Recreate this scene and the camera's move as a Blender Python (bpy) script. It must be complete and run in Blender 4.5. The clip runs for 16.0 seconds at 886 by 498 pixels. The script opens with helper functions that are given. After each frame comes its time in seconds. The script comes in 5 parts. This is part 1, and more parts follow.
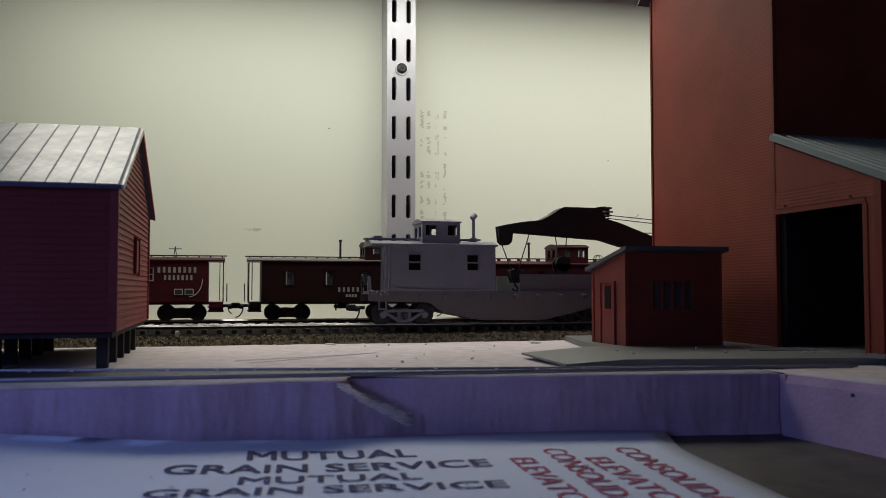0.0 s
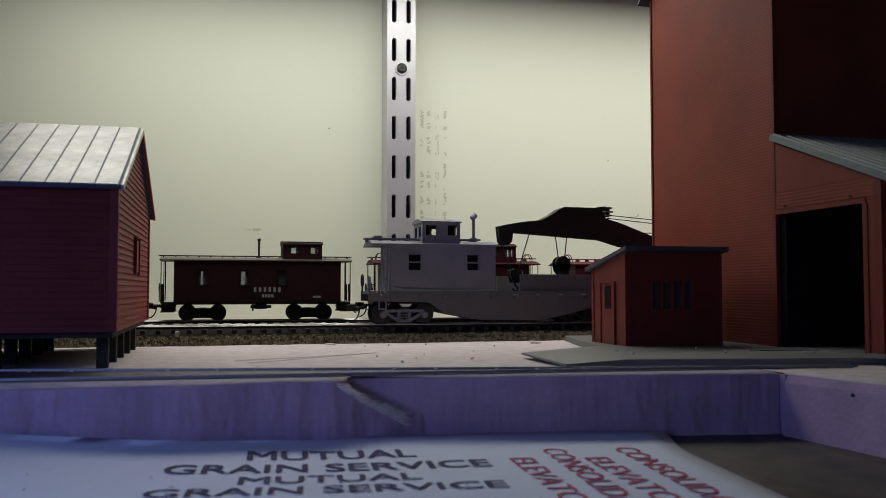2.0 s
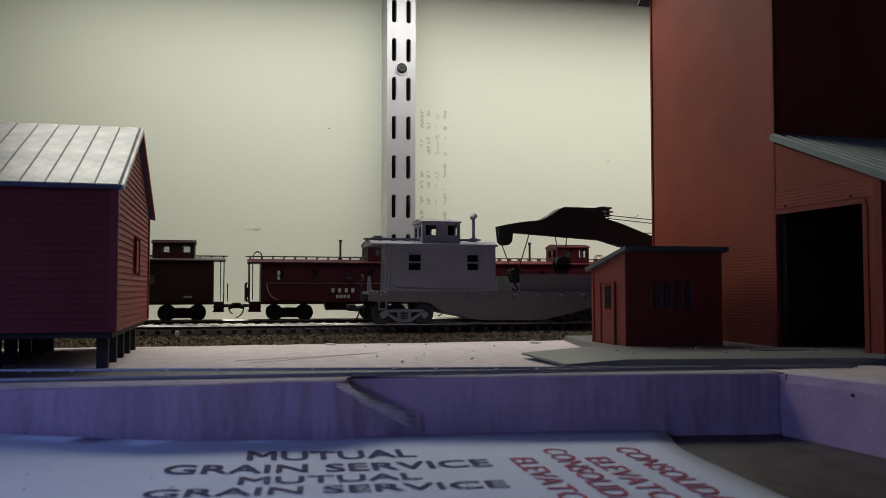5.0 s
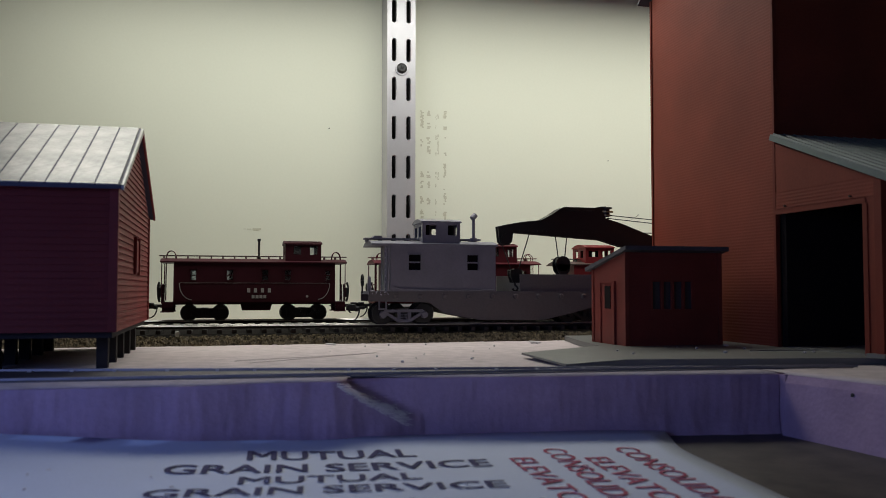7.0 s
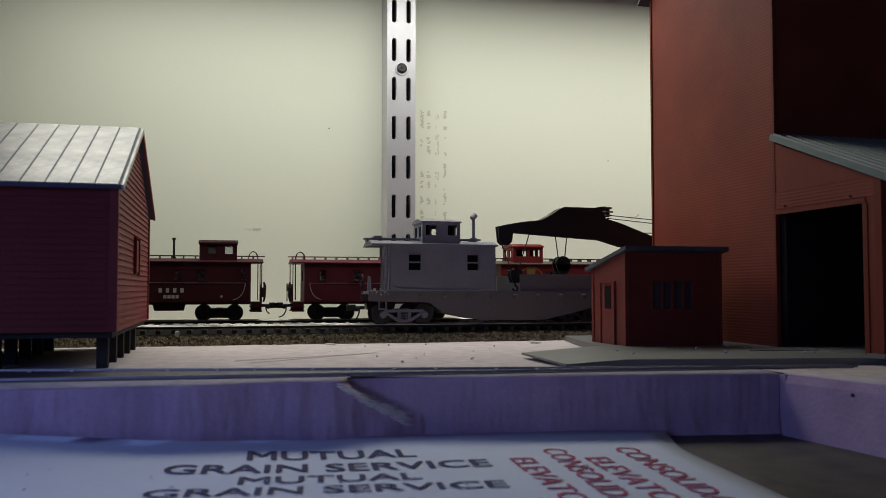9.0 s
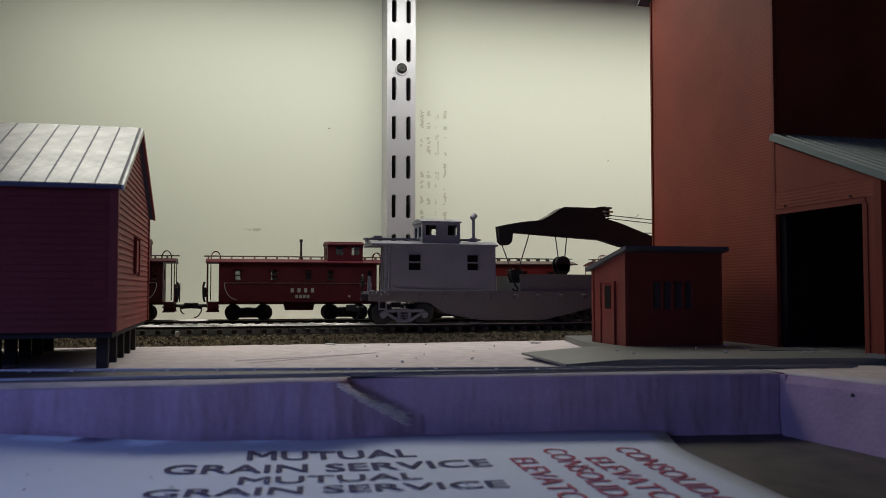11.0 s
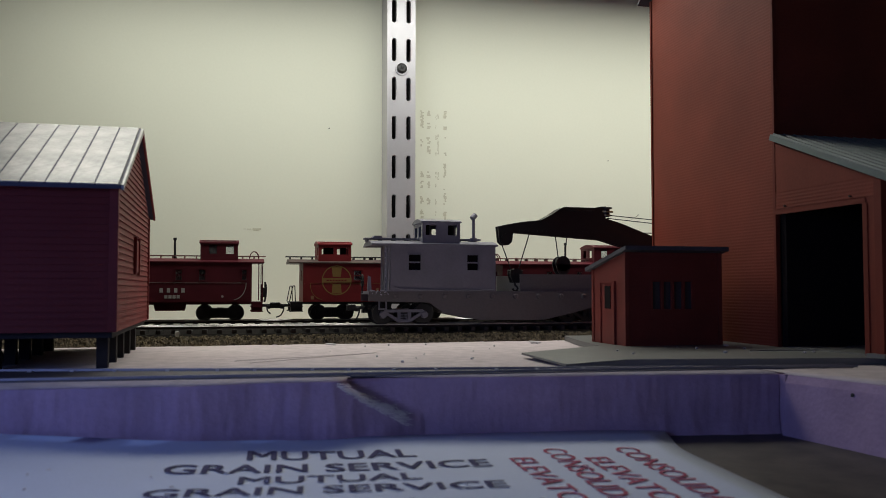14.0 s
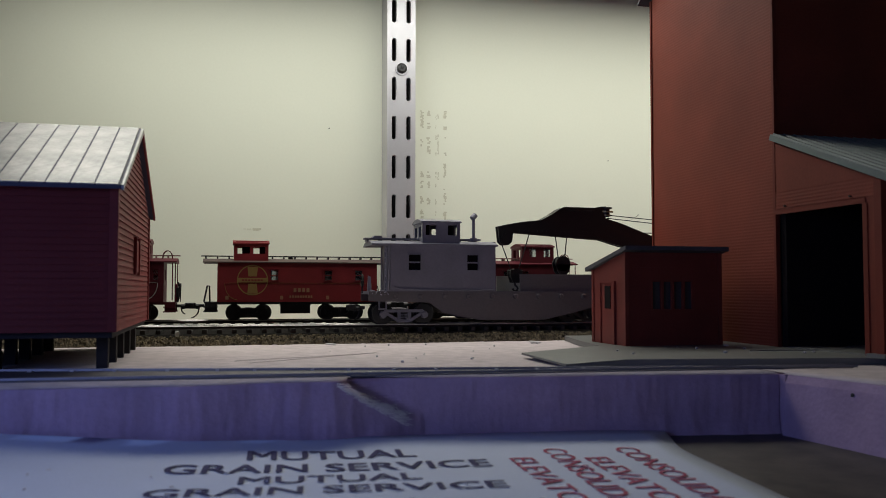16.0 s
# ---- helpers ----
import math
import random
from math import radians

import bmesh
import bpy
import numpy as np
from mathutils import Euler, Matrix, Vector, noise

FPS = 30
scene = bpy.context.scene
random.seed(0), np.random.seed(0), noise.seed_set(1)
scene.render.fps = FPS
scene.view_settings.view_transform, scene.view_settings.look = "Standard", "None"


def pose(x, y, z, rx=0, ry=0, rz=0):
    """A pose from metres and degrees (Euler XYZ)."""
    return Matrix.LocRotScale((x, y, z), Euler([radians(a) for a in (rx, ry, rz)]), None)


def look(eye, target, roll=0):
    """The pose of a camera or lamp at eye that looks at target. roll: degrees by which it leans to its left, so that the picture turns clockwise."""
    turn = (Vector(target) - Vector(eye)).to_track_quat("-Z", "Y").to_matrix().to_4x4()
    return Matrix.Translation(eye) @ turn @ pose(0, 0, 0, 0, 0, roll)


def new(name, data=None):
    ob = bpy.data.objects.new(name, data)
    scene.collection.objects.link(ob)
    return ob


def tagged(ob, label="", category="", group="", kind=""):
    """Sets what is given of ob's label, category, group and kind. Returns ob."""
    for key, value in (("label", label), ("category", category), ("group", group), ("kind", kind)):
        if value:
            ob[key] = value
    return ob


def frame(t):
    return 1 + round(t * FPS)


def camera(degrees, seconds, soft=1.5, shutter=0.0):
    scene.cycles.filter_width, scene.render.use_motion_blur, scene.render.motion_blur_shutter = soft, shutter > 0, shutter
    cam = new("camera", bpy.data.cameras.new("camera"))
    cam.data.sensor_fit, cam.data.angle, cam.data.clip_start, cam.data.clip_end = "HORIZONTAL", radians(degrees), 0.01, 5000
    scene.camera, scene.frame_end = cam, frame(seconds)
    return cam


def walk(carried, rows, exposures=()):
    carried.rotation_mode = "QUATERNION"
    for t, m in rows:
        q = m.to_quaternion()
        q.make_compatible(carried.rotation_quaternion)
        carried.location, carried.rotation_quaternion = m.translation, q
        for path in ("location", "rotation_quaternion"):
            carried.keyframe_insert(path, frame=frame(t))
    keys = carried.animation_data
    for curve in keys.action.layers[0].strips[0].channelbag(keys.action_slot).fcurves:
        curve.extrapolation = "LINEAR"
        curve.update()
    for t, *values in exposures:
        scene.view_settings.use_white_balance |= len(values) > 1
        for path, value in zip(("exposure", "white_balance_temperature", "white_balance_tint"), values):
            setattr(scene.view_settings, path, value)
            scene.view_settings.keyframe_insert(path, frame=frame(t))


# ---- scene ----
# heights are given from the table top; the lens stands CZ above it
CZ = 0.0525
cam = camera(2 * math.degrees(math.atan(784 / 1540)), 16.0, 0.85)
EYE = pose(0, 0, CZ, 90 + math.degrees(math.atan(71 / 1540)), 0, -14.0)
walk(cam, [(0, EYE), (16, EYE)])
cam.data.dof.use_dof, cam.data.dof.focus_distance, cam.data.dof.aperture_fstop = True, 0.58, 30.0

# ---- world and light ----
world = bpy.data.worlds.new("room_air")
scene.world = world
world.use_nodes = True
world.node_tree.nodes["Background"].inputs["Color"].default_value = (0.62, 0.70, 1.0, 1)
world.node_tree.nodes["Background"].inputs["Strength"].default_value = 0.036
scene.view_settings.exposure = 0.0


def area(name, m, sx, sy, watts, colour):
    d = bpy.data.lights.new(name, "AREA")
    d.shape, d.size, d.size_y, d.energy, d.color = "RECTANGLE", sx, sy, watts, colour
    ob = new(name, d)
    ob.matrix_world = m
    return ob


area("shelf_light", look((0.28, 0.552, 0.306), (0.28, 0.552, 0.0)), 0.84, 0.13, 1.64, (1.0, 1.0, 0.92))
# added cool lamp, front left, for an unseen source; aimed at the sheet
glow = area("cool_side_light", look((-0.20, 0.09, 0.105), (0.02, 0.20, 0.0)), 0.18, 0.12, 0.132, (0.27, 0.39, 1.0))
glow.data.spread = radians(125)


# ---- materials ----
def material(name, colour, rough=0.6, metal=0.0, vary=0.15, scale=60.0, bump=0.15, fine=900.0, spec=0.5, second=None, blotch=0.5):
    m = bpy.data.materials.new(name)
    m.use_nodes = True
    nt = m.node_tree
    b = nt.nodes["Principled BSDF"]
    b.inputs["Roughness"].default_value = rough
    b.inputs["Metallic"].default_value = metal
    b.inputs["Specular IOR Level"].default_value = spec
    co = nt.nodes.new("ShaderNodeTexCoord")
    n1 = nt.nodes.new("ShaderNodeTexNoise")
    n1.inputs["Scale"].default_value, n1.inputs["Detail"].default_value = scale, 5
    n2 = nt.nodes.new("ShaderNodeTexNoise")
    n2.inputs["Scale"].default_value, n2.inputs["Detail"].default_value = fine, 3
    nt.links.new(co.outputs["Object"], n1.inputs["Vector"])
    nt.links.new(co.outputs["Object"], n2.inputs["Vector"])
    lo = [c * (1 - vary) for c in colour]
    hi = [min(1, c * (1 + vary)) for c in colour] if second is None else second
    r1 = nt.nodes.new("ShaderNodeValToRGB")
    r1.color_ramp.elements[0].position, r1.color_ramp.elements[1].position = 0.5 - blotch / 2, 0.5 + blotch / 2
    r1.color_ramp.elements[0].color, r1.color_ramp.elements[1].color = (*lo, 1), (*hi, 1)
    nt.links.new(n1.outputs["Fac"], r1.inputs["Fac"])
    mx = nt.nodes.new("ShaderNodeMix")
    mx.data_type, mx.blend_type = "RGBA", "MULTIPLY"
    mx.inputs["Factor"].default_value = min(1.0, vary * 2)
    r2 = nt.nodes.new("ShaderNodeValToRGB")
    r2.color_ramp.elements[0].position, r2.color_ramp.elements[1].position = 0.3, 0.7
    r2.color_ramp.elements[0].color, r2.color_ramp.elements[1].color = (0.7, 0.7, 0.7, 1), (1, 1, 1, 1)
    nt.links.new(n2.outputs["Fac"], r2.inputs["Fac"])
    nt.links.new(r1.outputs["Color"], mx.inputs[6])
    nt.links.new(r2.outputs["Color"], mx.inputs[7])
    nt.links.new(mx.outputs[2], b.inputs["Base Color"])
    if bump:
        bp = nt.nodes.new("ShaderNodeBump")
        bp.inputs["Strength"].default_value, bp.inputs["Distance"].default_value = bump, 0.0004
        nt.links.new(n2.outputs["Fac"], bp.inputs["Height"])
        nt.links.new(bp.outputs["Normal"], b.inputs["Normal"])
    return m


M_wall = material("wall_paint", (0.787, 0.805, 0.674), 0.75, vary=0.03, scale=4, bump=0.05, fine=500)
M_room = material("room_paint", (0.50, 0.50, 0.52), 0.85, vary=0.05, scale=4, bump=0.05, fine=500)
M_steel = material("galvanised_steel", (0.60, 0.59, 0.62), 0.42, 0.6, vary=0.06, scale=30, bump=0.05)
M_slot = material("slot_dark", (0.03, 0.03, 0.03), 0.8)
M_foam = material("violet_foam", (0.475, 0.335, 0.445), 0.85, vary=0.14, scale=70, bump=0.5, fine=700, spec=0.2)
M_foamtop = material("painted_foam_top", (0.655, 0.565, 0.565), 0.9, vary=0.17, scale=140, bump=0.8, fine=900)
M_table = material("table_top", (0.060, 0.051, 0.044), 0.55, vary=0.4, scale=70, bump=0.3, fine=400, second=(0.11, 0.094, 0.080), blotch=0.4)
M_paper = material("pale_blue_paper", (0.70, 0.76, 0.89), 0.75, vary=0.06, scale=15, bump=0.05, spec=0.2)
M_navy = material("print_navy", (0.075, 0.07, 0.15), 0.7, spec=0.08)
M_redink = material("print_red", (0.50, 0.12, 0.18), 0.7, spec=0.08)
M_barn = material("barn_red_siding", (0.19, 0.030, 0.030), 0.65, vary=0.18, scale=50, spec=0.3)
M_tin = material("grey_tin_roof", (0.31, 0.295, 0.28), 0.36, 0.35, vary=0.3, scale=70, second=(0.54, 0.53, 0.49), bump=0.5, blotch=0.42, fine=600)
M_fascia = material("slate_blue_trim", (0.045, 0.045, 0.085), 0.6)
M_timber = material("grey_post", (0.045, 0.042, 0.043), 0.85, spec=0.2)
M_tower = material("oxide_red_corrugated", (0.212, 0.042, 0.024), 0.65, vary=0.18, scale=25, spec=0.25)
M_trim = material("oxide_red_trim", (0.170, 0.030, 0.017), 0.65, vary=0.08, spec=0.25)
M_shed = material("shed_red", (0.185, 0.031, 0.022), 0.55)
M_greenroof = material("grey_green_roof", (0.15, 0.185, 0.17), 0.5)
M_greyroof = material("dark_grey_roof", (0.075, 0.075, 0.085), 0.75, vary=0.3, scale=120, bump=0.6)
M_plate = material("grey_plastic_base", (0.18, 0.18, 0.168), 0.5, vary=0.12, scale=40)
M_ballast = material("ballast", (0.06, 0.050, 0.036), 0.95, vary=0.6, scale=300, bump=1.0, fine=1300, second=(0.26, 0.215, 0.15), blotch=0.28, spec=0.2)
M_tie = material("tie_black", (0.040, 0.036, 0.033), 0.7, spec=0.3)
M_rail = material("nickel_rail", (0.66, 0.64, 0.60), 0.3, 0.75, vary=0.05)
M_grey = material("primer_grey_plastic", (0.20, 0.195, 0.235), 0.5, vary=0.14, scale=55)
M_black = material("black_plastic", (0.012, 0.012, 0.014), 0.45)
M_brown = material("mineral_brown", (0.030, 0.008, 0.010), 0.55, spec=0.2)
M_maroon = material("caboose_maroon", (0.094, 0.012, 0.020), 0.55, spec=0.22)
M_red = material("caboose_red", (0.205, 0.021, 0.024), 0.5, spec=0.25)
M_redroof = material("caboose_roof", (0.075, 0.045, 0.040), 0.5)
M_white = material("lettering_white", (0.75, 0.74, 0.72), 0.6)
M_yellow = material("emblem_yellow", (0.27, 0.165, 0.045), 0.6)
M_floor = material("grey_carpet", (0.12, 0.12, 0.13), 0.95, vary=0.2, scale=40)
M_ghost = material("faded_ink", (0.59, 0.585, 0.455), 0.8, vary=0.08, scale=300)
M_screw = material("dark_screw", (0.10, 0.10, 0.10), 0.35, 0.9)
M_crumb = material("white_crumb", (0.62, 0.60, 0.60), 0.9)
M_strip = material("dark_strip", (0.17, 0.155, 0.16), 0.7, vary=0.25, scale=120)
M_dullrail = material("dull_rail", (0.34, 0.32, 0.33), 0.5, 0.5)
M_glass = material("grey_glazing", (0.05, 0.052, 0.055), 0.3)
M_brownroof = material("brown_roof", (0.11, 0.080, 0.075), 0.45)
M_darkmaroon = material("dark_maroon", (0.050, 0.0075, 0.014), 0.55, spec=0.2)
M_roofA = material("roof_walk_dark", (0.09, 0.05, 0.05), 0.6)
M_roofB = material("roof_walk_red", (0.22, 0.12, 0.11), 0.6)
M_dimwhite = material("worn_white", (0.42, 0.40, 0.38), 0.7)
M_dimyellow = material("worn_yellow", (0.30, 0.15, 0.08), 0.7)
M_bed = material("dark_roadbed", (0.018, 0.016, 0.014), 0.95, vary=0.4, scale=200, bump=0.8, spec=0.1)
M_scratch = material("scratch_grey", (0.58, 0.505, 0.50), 0.9)
M_fibre = material("torn_fibre", (0.80, 0.72, 0.66), 0.9)
# dark brown for the rail below its bright head
M_railside = material("dark_rail_side", (0.030, 0.024, 0.020), 0.7, spec=0.2)
M_lett = material("chalky_white", (0.50, 0.48, 0.46), 0.7)
# near-black standing in for the shade inside buildings and cars
M_inside = material("inside_shade_black", (0.015, 0.012, 0.012), 0.9, spec=0.1)
M_glue = material("glossy_glue", (0.46, 0.45, 0.52), 0.12, vary=0.2, scale=400, bump=0.4, spec=0.8)
M_pane = material("smoky_clear_pane", (0.66, 0.70, 0.74), 0.05, vary=0.1, scale=300, bump=0)
M_pane.node_tree.nodes["Principled BSDF"].inputs["Transmission Weight"].default_value = 0.9
M_stone = material("ballast_stone", (0.085, 0.072, 0.052), 0.95, vary=0.6, scale=420, bump=0.5, fine=1500, second=(0.32, 0.26, 0.165), blotch=0.35, spec=0.15)


# ---- mesh helpers ----
def box(bm, x0, x1, y0, y1, z0, z1):
    v = [bm.verts.new((x, y, z)) for x in (x0, x1) for y in (y0, y1) for z in (z0, z1)]
    for f in ((0, 1, 3, 2), (4, 6, 7, 5), (0, 4, 5, 1), (2, 3, 7, 6), (0, 2, 6, 4), (1, 5, 7, 3)):
        bm.faces.new([v[i] for i in f])
    return bm


def prism(bm, pts, axis, a0, a1):
    """A polygon drawn in the plane across the axis, drawn out from a0 to a1."""
    def at(p, a):
        return {"x": (a, p[0], p[1]), "y": (p[0], a, p[1]), "z": (p[0], p[1], a)}[axis]
    lo = [bm.verts.new(at(p, a0)) for p in pts]
    hi = [bm.verts.new(at(p, a1)) for p in pts]
    bm.faces.new(lo[::-1])
    bm.faces.new(hi)
    n = len(pts)
    for i in range(n):
        bm.faces.new((lo[i], lo[(i + 1) % n], hi[(i + 1) % n], hi[i]))
    return bm


def rod(bm, p0, p1, r, seg=8, r1=None):
    p0, p1 = Vector(p0), Vector(p1)
    d = (p1 - p0).normalized()
    a = d.orthogonal().normalized()
    b = d.cross(a)
    r1 = r if r1 is None else r1
    rings = []
    for p, q in ((p0, r), (p1, r1)):
        rings.append([bm.verts.new(p + (a * math.cos(2 * math.pi * i / seg) + b * math.sin(2 * math.pi * i / seg)) * q) for i in range(seg)])
    bm.faces.new(rings[0][::-1])
    bm.faces.new(rings[1])
    for i in range(seg):
        bm.faces.new((rings[0][i], rings[0][(i + 1) % seg], rings[1][(i + 1) % seg], rings[1][i]))
    return bm


def wire(bm, pts, r, seg=6):
    for a, b in zip(pts, pts[1:]):
        rod(bm, a, b, r, seg)
    return bm


def mesh_of(name, bm, mat):
    bmesh.ops.recalc_face_normals(bm, faces=bm.faces)
    me = bpy.data.meshes.new(name)
    bm.to_mesh(me)
    bm.free()
    me.materials.append(mat)
    return me


def part(name, bm, mat, parent=None, label="", at=None):
    ob = new(name, mesh_of(name, bm, mat))
    if parent is not None:
        ob.parent = parent
    if at is not None:
        ob.matrix_basis = at
    if label:
        ob["label"] = label
    return ob


def B():
    return bmesh.new()


def thing(name, m, label, category, group="", kind=""):
    ob = new(name)
    ob.empty_display_size = 0.01
    ob.matrix_basis = m
    return tagged(ob, label, category, group, kind)
# grey plastic made paler, with the light on it put into the colour
M_palegrey = material("top_lit_grey", (0.42, 0.43, 0.40), 0.55, vary=0.12, scale=80)
M_brass = material("tarnished_brass", (0.36, 0.29, 0.16), 0.4, 0.8)
# glossy grey, paler than the car so the end fittings read as lit
M_litgrey = material("pale_lit_grey", (0.30, 0.29, 0.33), 0.38, vary=0.2, scale=160)
# darker grey with brownish patches, for the sill and near load side
M_sill = material("brown_grey_plastic", (0.155, 0.145, 0.155), 0.55, vary=0.2, scale=45, second=(0.135, 0.115, 0.115))


def pm(name, bm, mat, parent, label="", at=None):
    """A part drawn in millimetres."""
    bmesh.ops.scale(bm, vec=(0.001, 0.001, 0.001), verts=bm.verts)
    return part(name, bm, mat, parent, label, at)


def share(name, ob, parent, m):
    """Another object on the mesh of ob."""
    o = new(name, ob.data)
    o.parent = parent
    o.matrix_basis = m
    return o


def pierced(bm, x0, x1, z0, z1, y0, y1, holes):
    """A wall across y with rectangular openings (x0, x1, z0, z1)."""
    xs = sorted({x0, x1, *[h[0] for h in holes], *[h[1] for h in holes]})
    zs = sorted({z0, z1, *[h[2] for h in holes], *[h[3] for h in holes]})
    nx, nz = len(xs) - 1, len(zs) - 1
    solid = {(i, k) for i in range(nx) for k in range(nz)
             if not any(h[0] < (xs[i] + xs[i + 1]) / 2 < h[1] and h[2] < (zs[k] + zs[k + 1]) / 2 < h[3] for h in holes)}
    made = {}
    def v(i, k, y):
        if (i, k, y) not in made:
            made[i, k, y] = bm.verts.new((xs[i], y, zs[k]))
        return made[i, k, y]
    for i, k in solid:
        for y in (y0, y1):
            bm.faces.new((v(i, k, y), v(i + 1, k, y), v(i + 1, k + 1, y), v(i, k + 1, y)))
        for n, p, q in (((i - 1, k), (i, k), (i, k + 1)), ((i + 1, k), (i + 1, k), (i + 1, k + 1)), ((i, k - 1), (i, k), (i + 1, k)), ((i, k + 1), (i, k + 1), (i + 1, k + 1))):
            if n not in solid:
                bm.faces.new((v(*p, y0), v(*q, y0), v(*q, y1), v(*p, y1)))
    return bm


FT, RAIL = 0.0215, 0.0321  # top of the foam, top of the rails
YT, YN = 0.600, 0.513      # centre lines of the far and the near track


# ---- the setting ----
def setting():
    tagged(part("floor", box(B(), -1.0, 1.1, -0.8, 0.76, -0.77, -0.75), M_floor), kind="structure")
    tagged(part("wall_north", box(B(), -1.0, 1.1, 0.70, 0.76, -0.75, 0.95), M_wall), kind="structure")
    tagged(part("wall_south", box(B(), -1.0, 1.1, -0.86, -0.80, -0.75, 0.95), M_room), kind="structure")
    tagged(part("wall_west", box(B(), -1.06, -1.0, -0.8, 0.7, -0.75, 0.95), M_room), kind="structure")
    tagged(part("wall_east", box(B(), 1.1, 1.16, -0.8, 0.7, -0.75, 0.95), M_room), kind="structure")
    tagged(part("ceiling", box(B(), -1.0, 1.1, -0.8, 0.7, 0.95, 0.99), M_room), kind="structure")
    tagged(part("table_top", box(B(), -0.98, 1.08, -0.30, 0.699, -0.03, 0), M_table), "worn grey-brown table top under the layout", "table", kind="structure")
    # faint stencilled writing on the wall beside the standard, too worn to read
    rnd = random.Random(4)
    bm = B()
    for x0, x1, segs in ((0.1548, 0.1582, ((194, 226), (246, 252), (255, 259), (303, 314), (320, 333), (347, 361), (371, 386))),
                         (0.1602, 0.1640, ((194, 204), (216, 227), (242, 254), (258, 272), (303, 315), (321, 333), (350, 362))),
                         (0.1678, 0.1690, ((202, 210), (219, 226), (238, 246), (266, 274), (303, 316), (325, 334), (352, 362), (374, 382))),
                         (0.1697, 0.1708, ((200, 208), (236, 272), (304, 318))),
                         (0.1745, 0.1778, ((193, 207), (221, 228), (240, 246), (268, 274), (288, 316), (333, 362), (374, 394)))):
        for a, b in segs:
            za, zb = 0.70 * (512 - a) / 1500 + CZ, 0.70 * (512 - b) / 1500 + CZ
            n = max(1, int((za - zb) / 0.0012))
            for i in range(n):
                if rnd.random() < 0.93:
                    h = (za - zb) / n
                    w0, w1 = rnd.uniform(0, 0.25), rnd.uniform(0.75, 1)
                    if rnd.random() < 0.45:
                        w0, w1 = (w0, w0 + 0.4) if rnd.random() < 0.5 else (w1 - 0.4, w1)
                    box(bm, x0 + (x1 - x0) * w0, x0 + (x1 - x0) * w1, 0.69982, 0.7003, za - (i + 0.9) * h, za - i * h)
    tagged(part("wall_mark", bm, M_ghost), "faint worn stencil marks on the cream wall", "wall mark")
    bm = B()
    for x0, x1, z0, z1 in ((0.0318, 0.0338, 0.0975, 0.0979), (0.0345, 0.0375, 0.0975, 0.0980), (0.0390, 0.0455, 0.0972, 0.0984), (0.0395, 0.0440, 0.0966, 0.0970)):
        box(bm, x0 - 0.0190, x1 - 0.0190, 0.69982, 0.7003, z0 + 0.002, z1 + 0.002)
    tagged(part("wall_mark", bm, M_ghost), "small grey smudge on the cream wall", "wall mark")
    for x, z in ((0.0796, 0.1822), (0.3233, 0.1646)):
        tagged(part("wall_spot", rod(B(), (x, 0.6992, z), (x, 0.7003, z), 0.0004, 8), M_slot), "tiny dark speck on the cream wall", "speck")


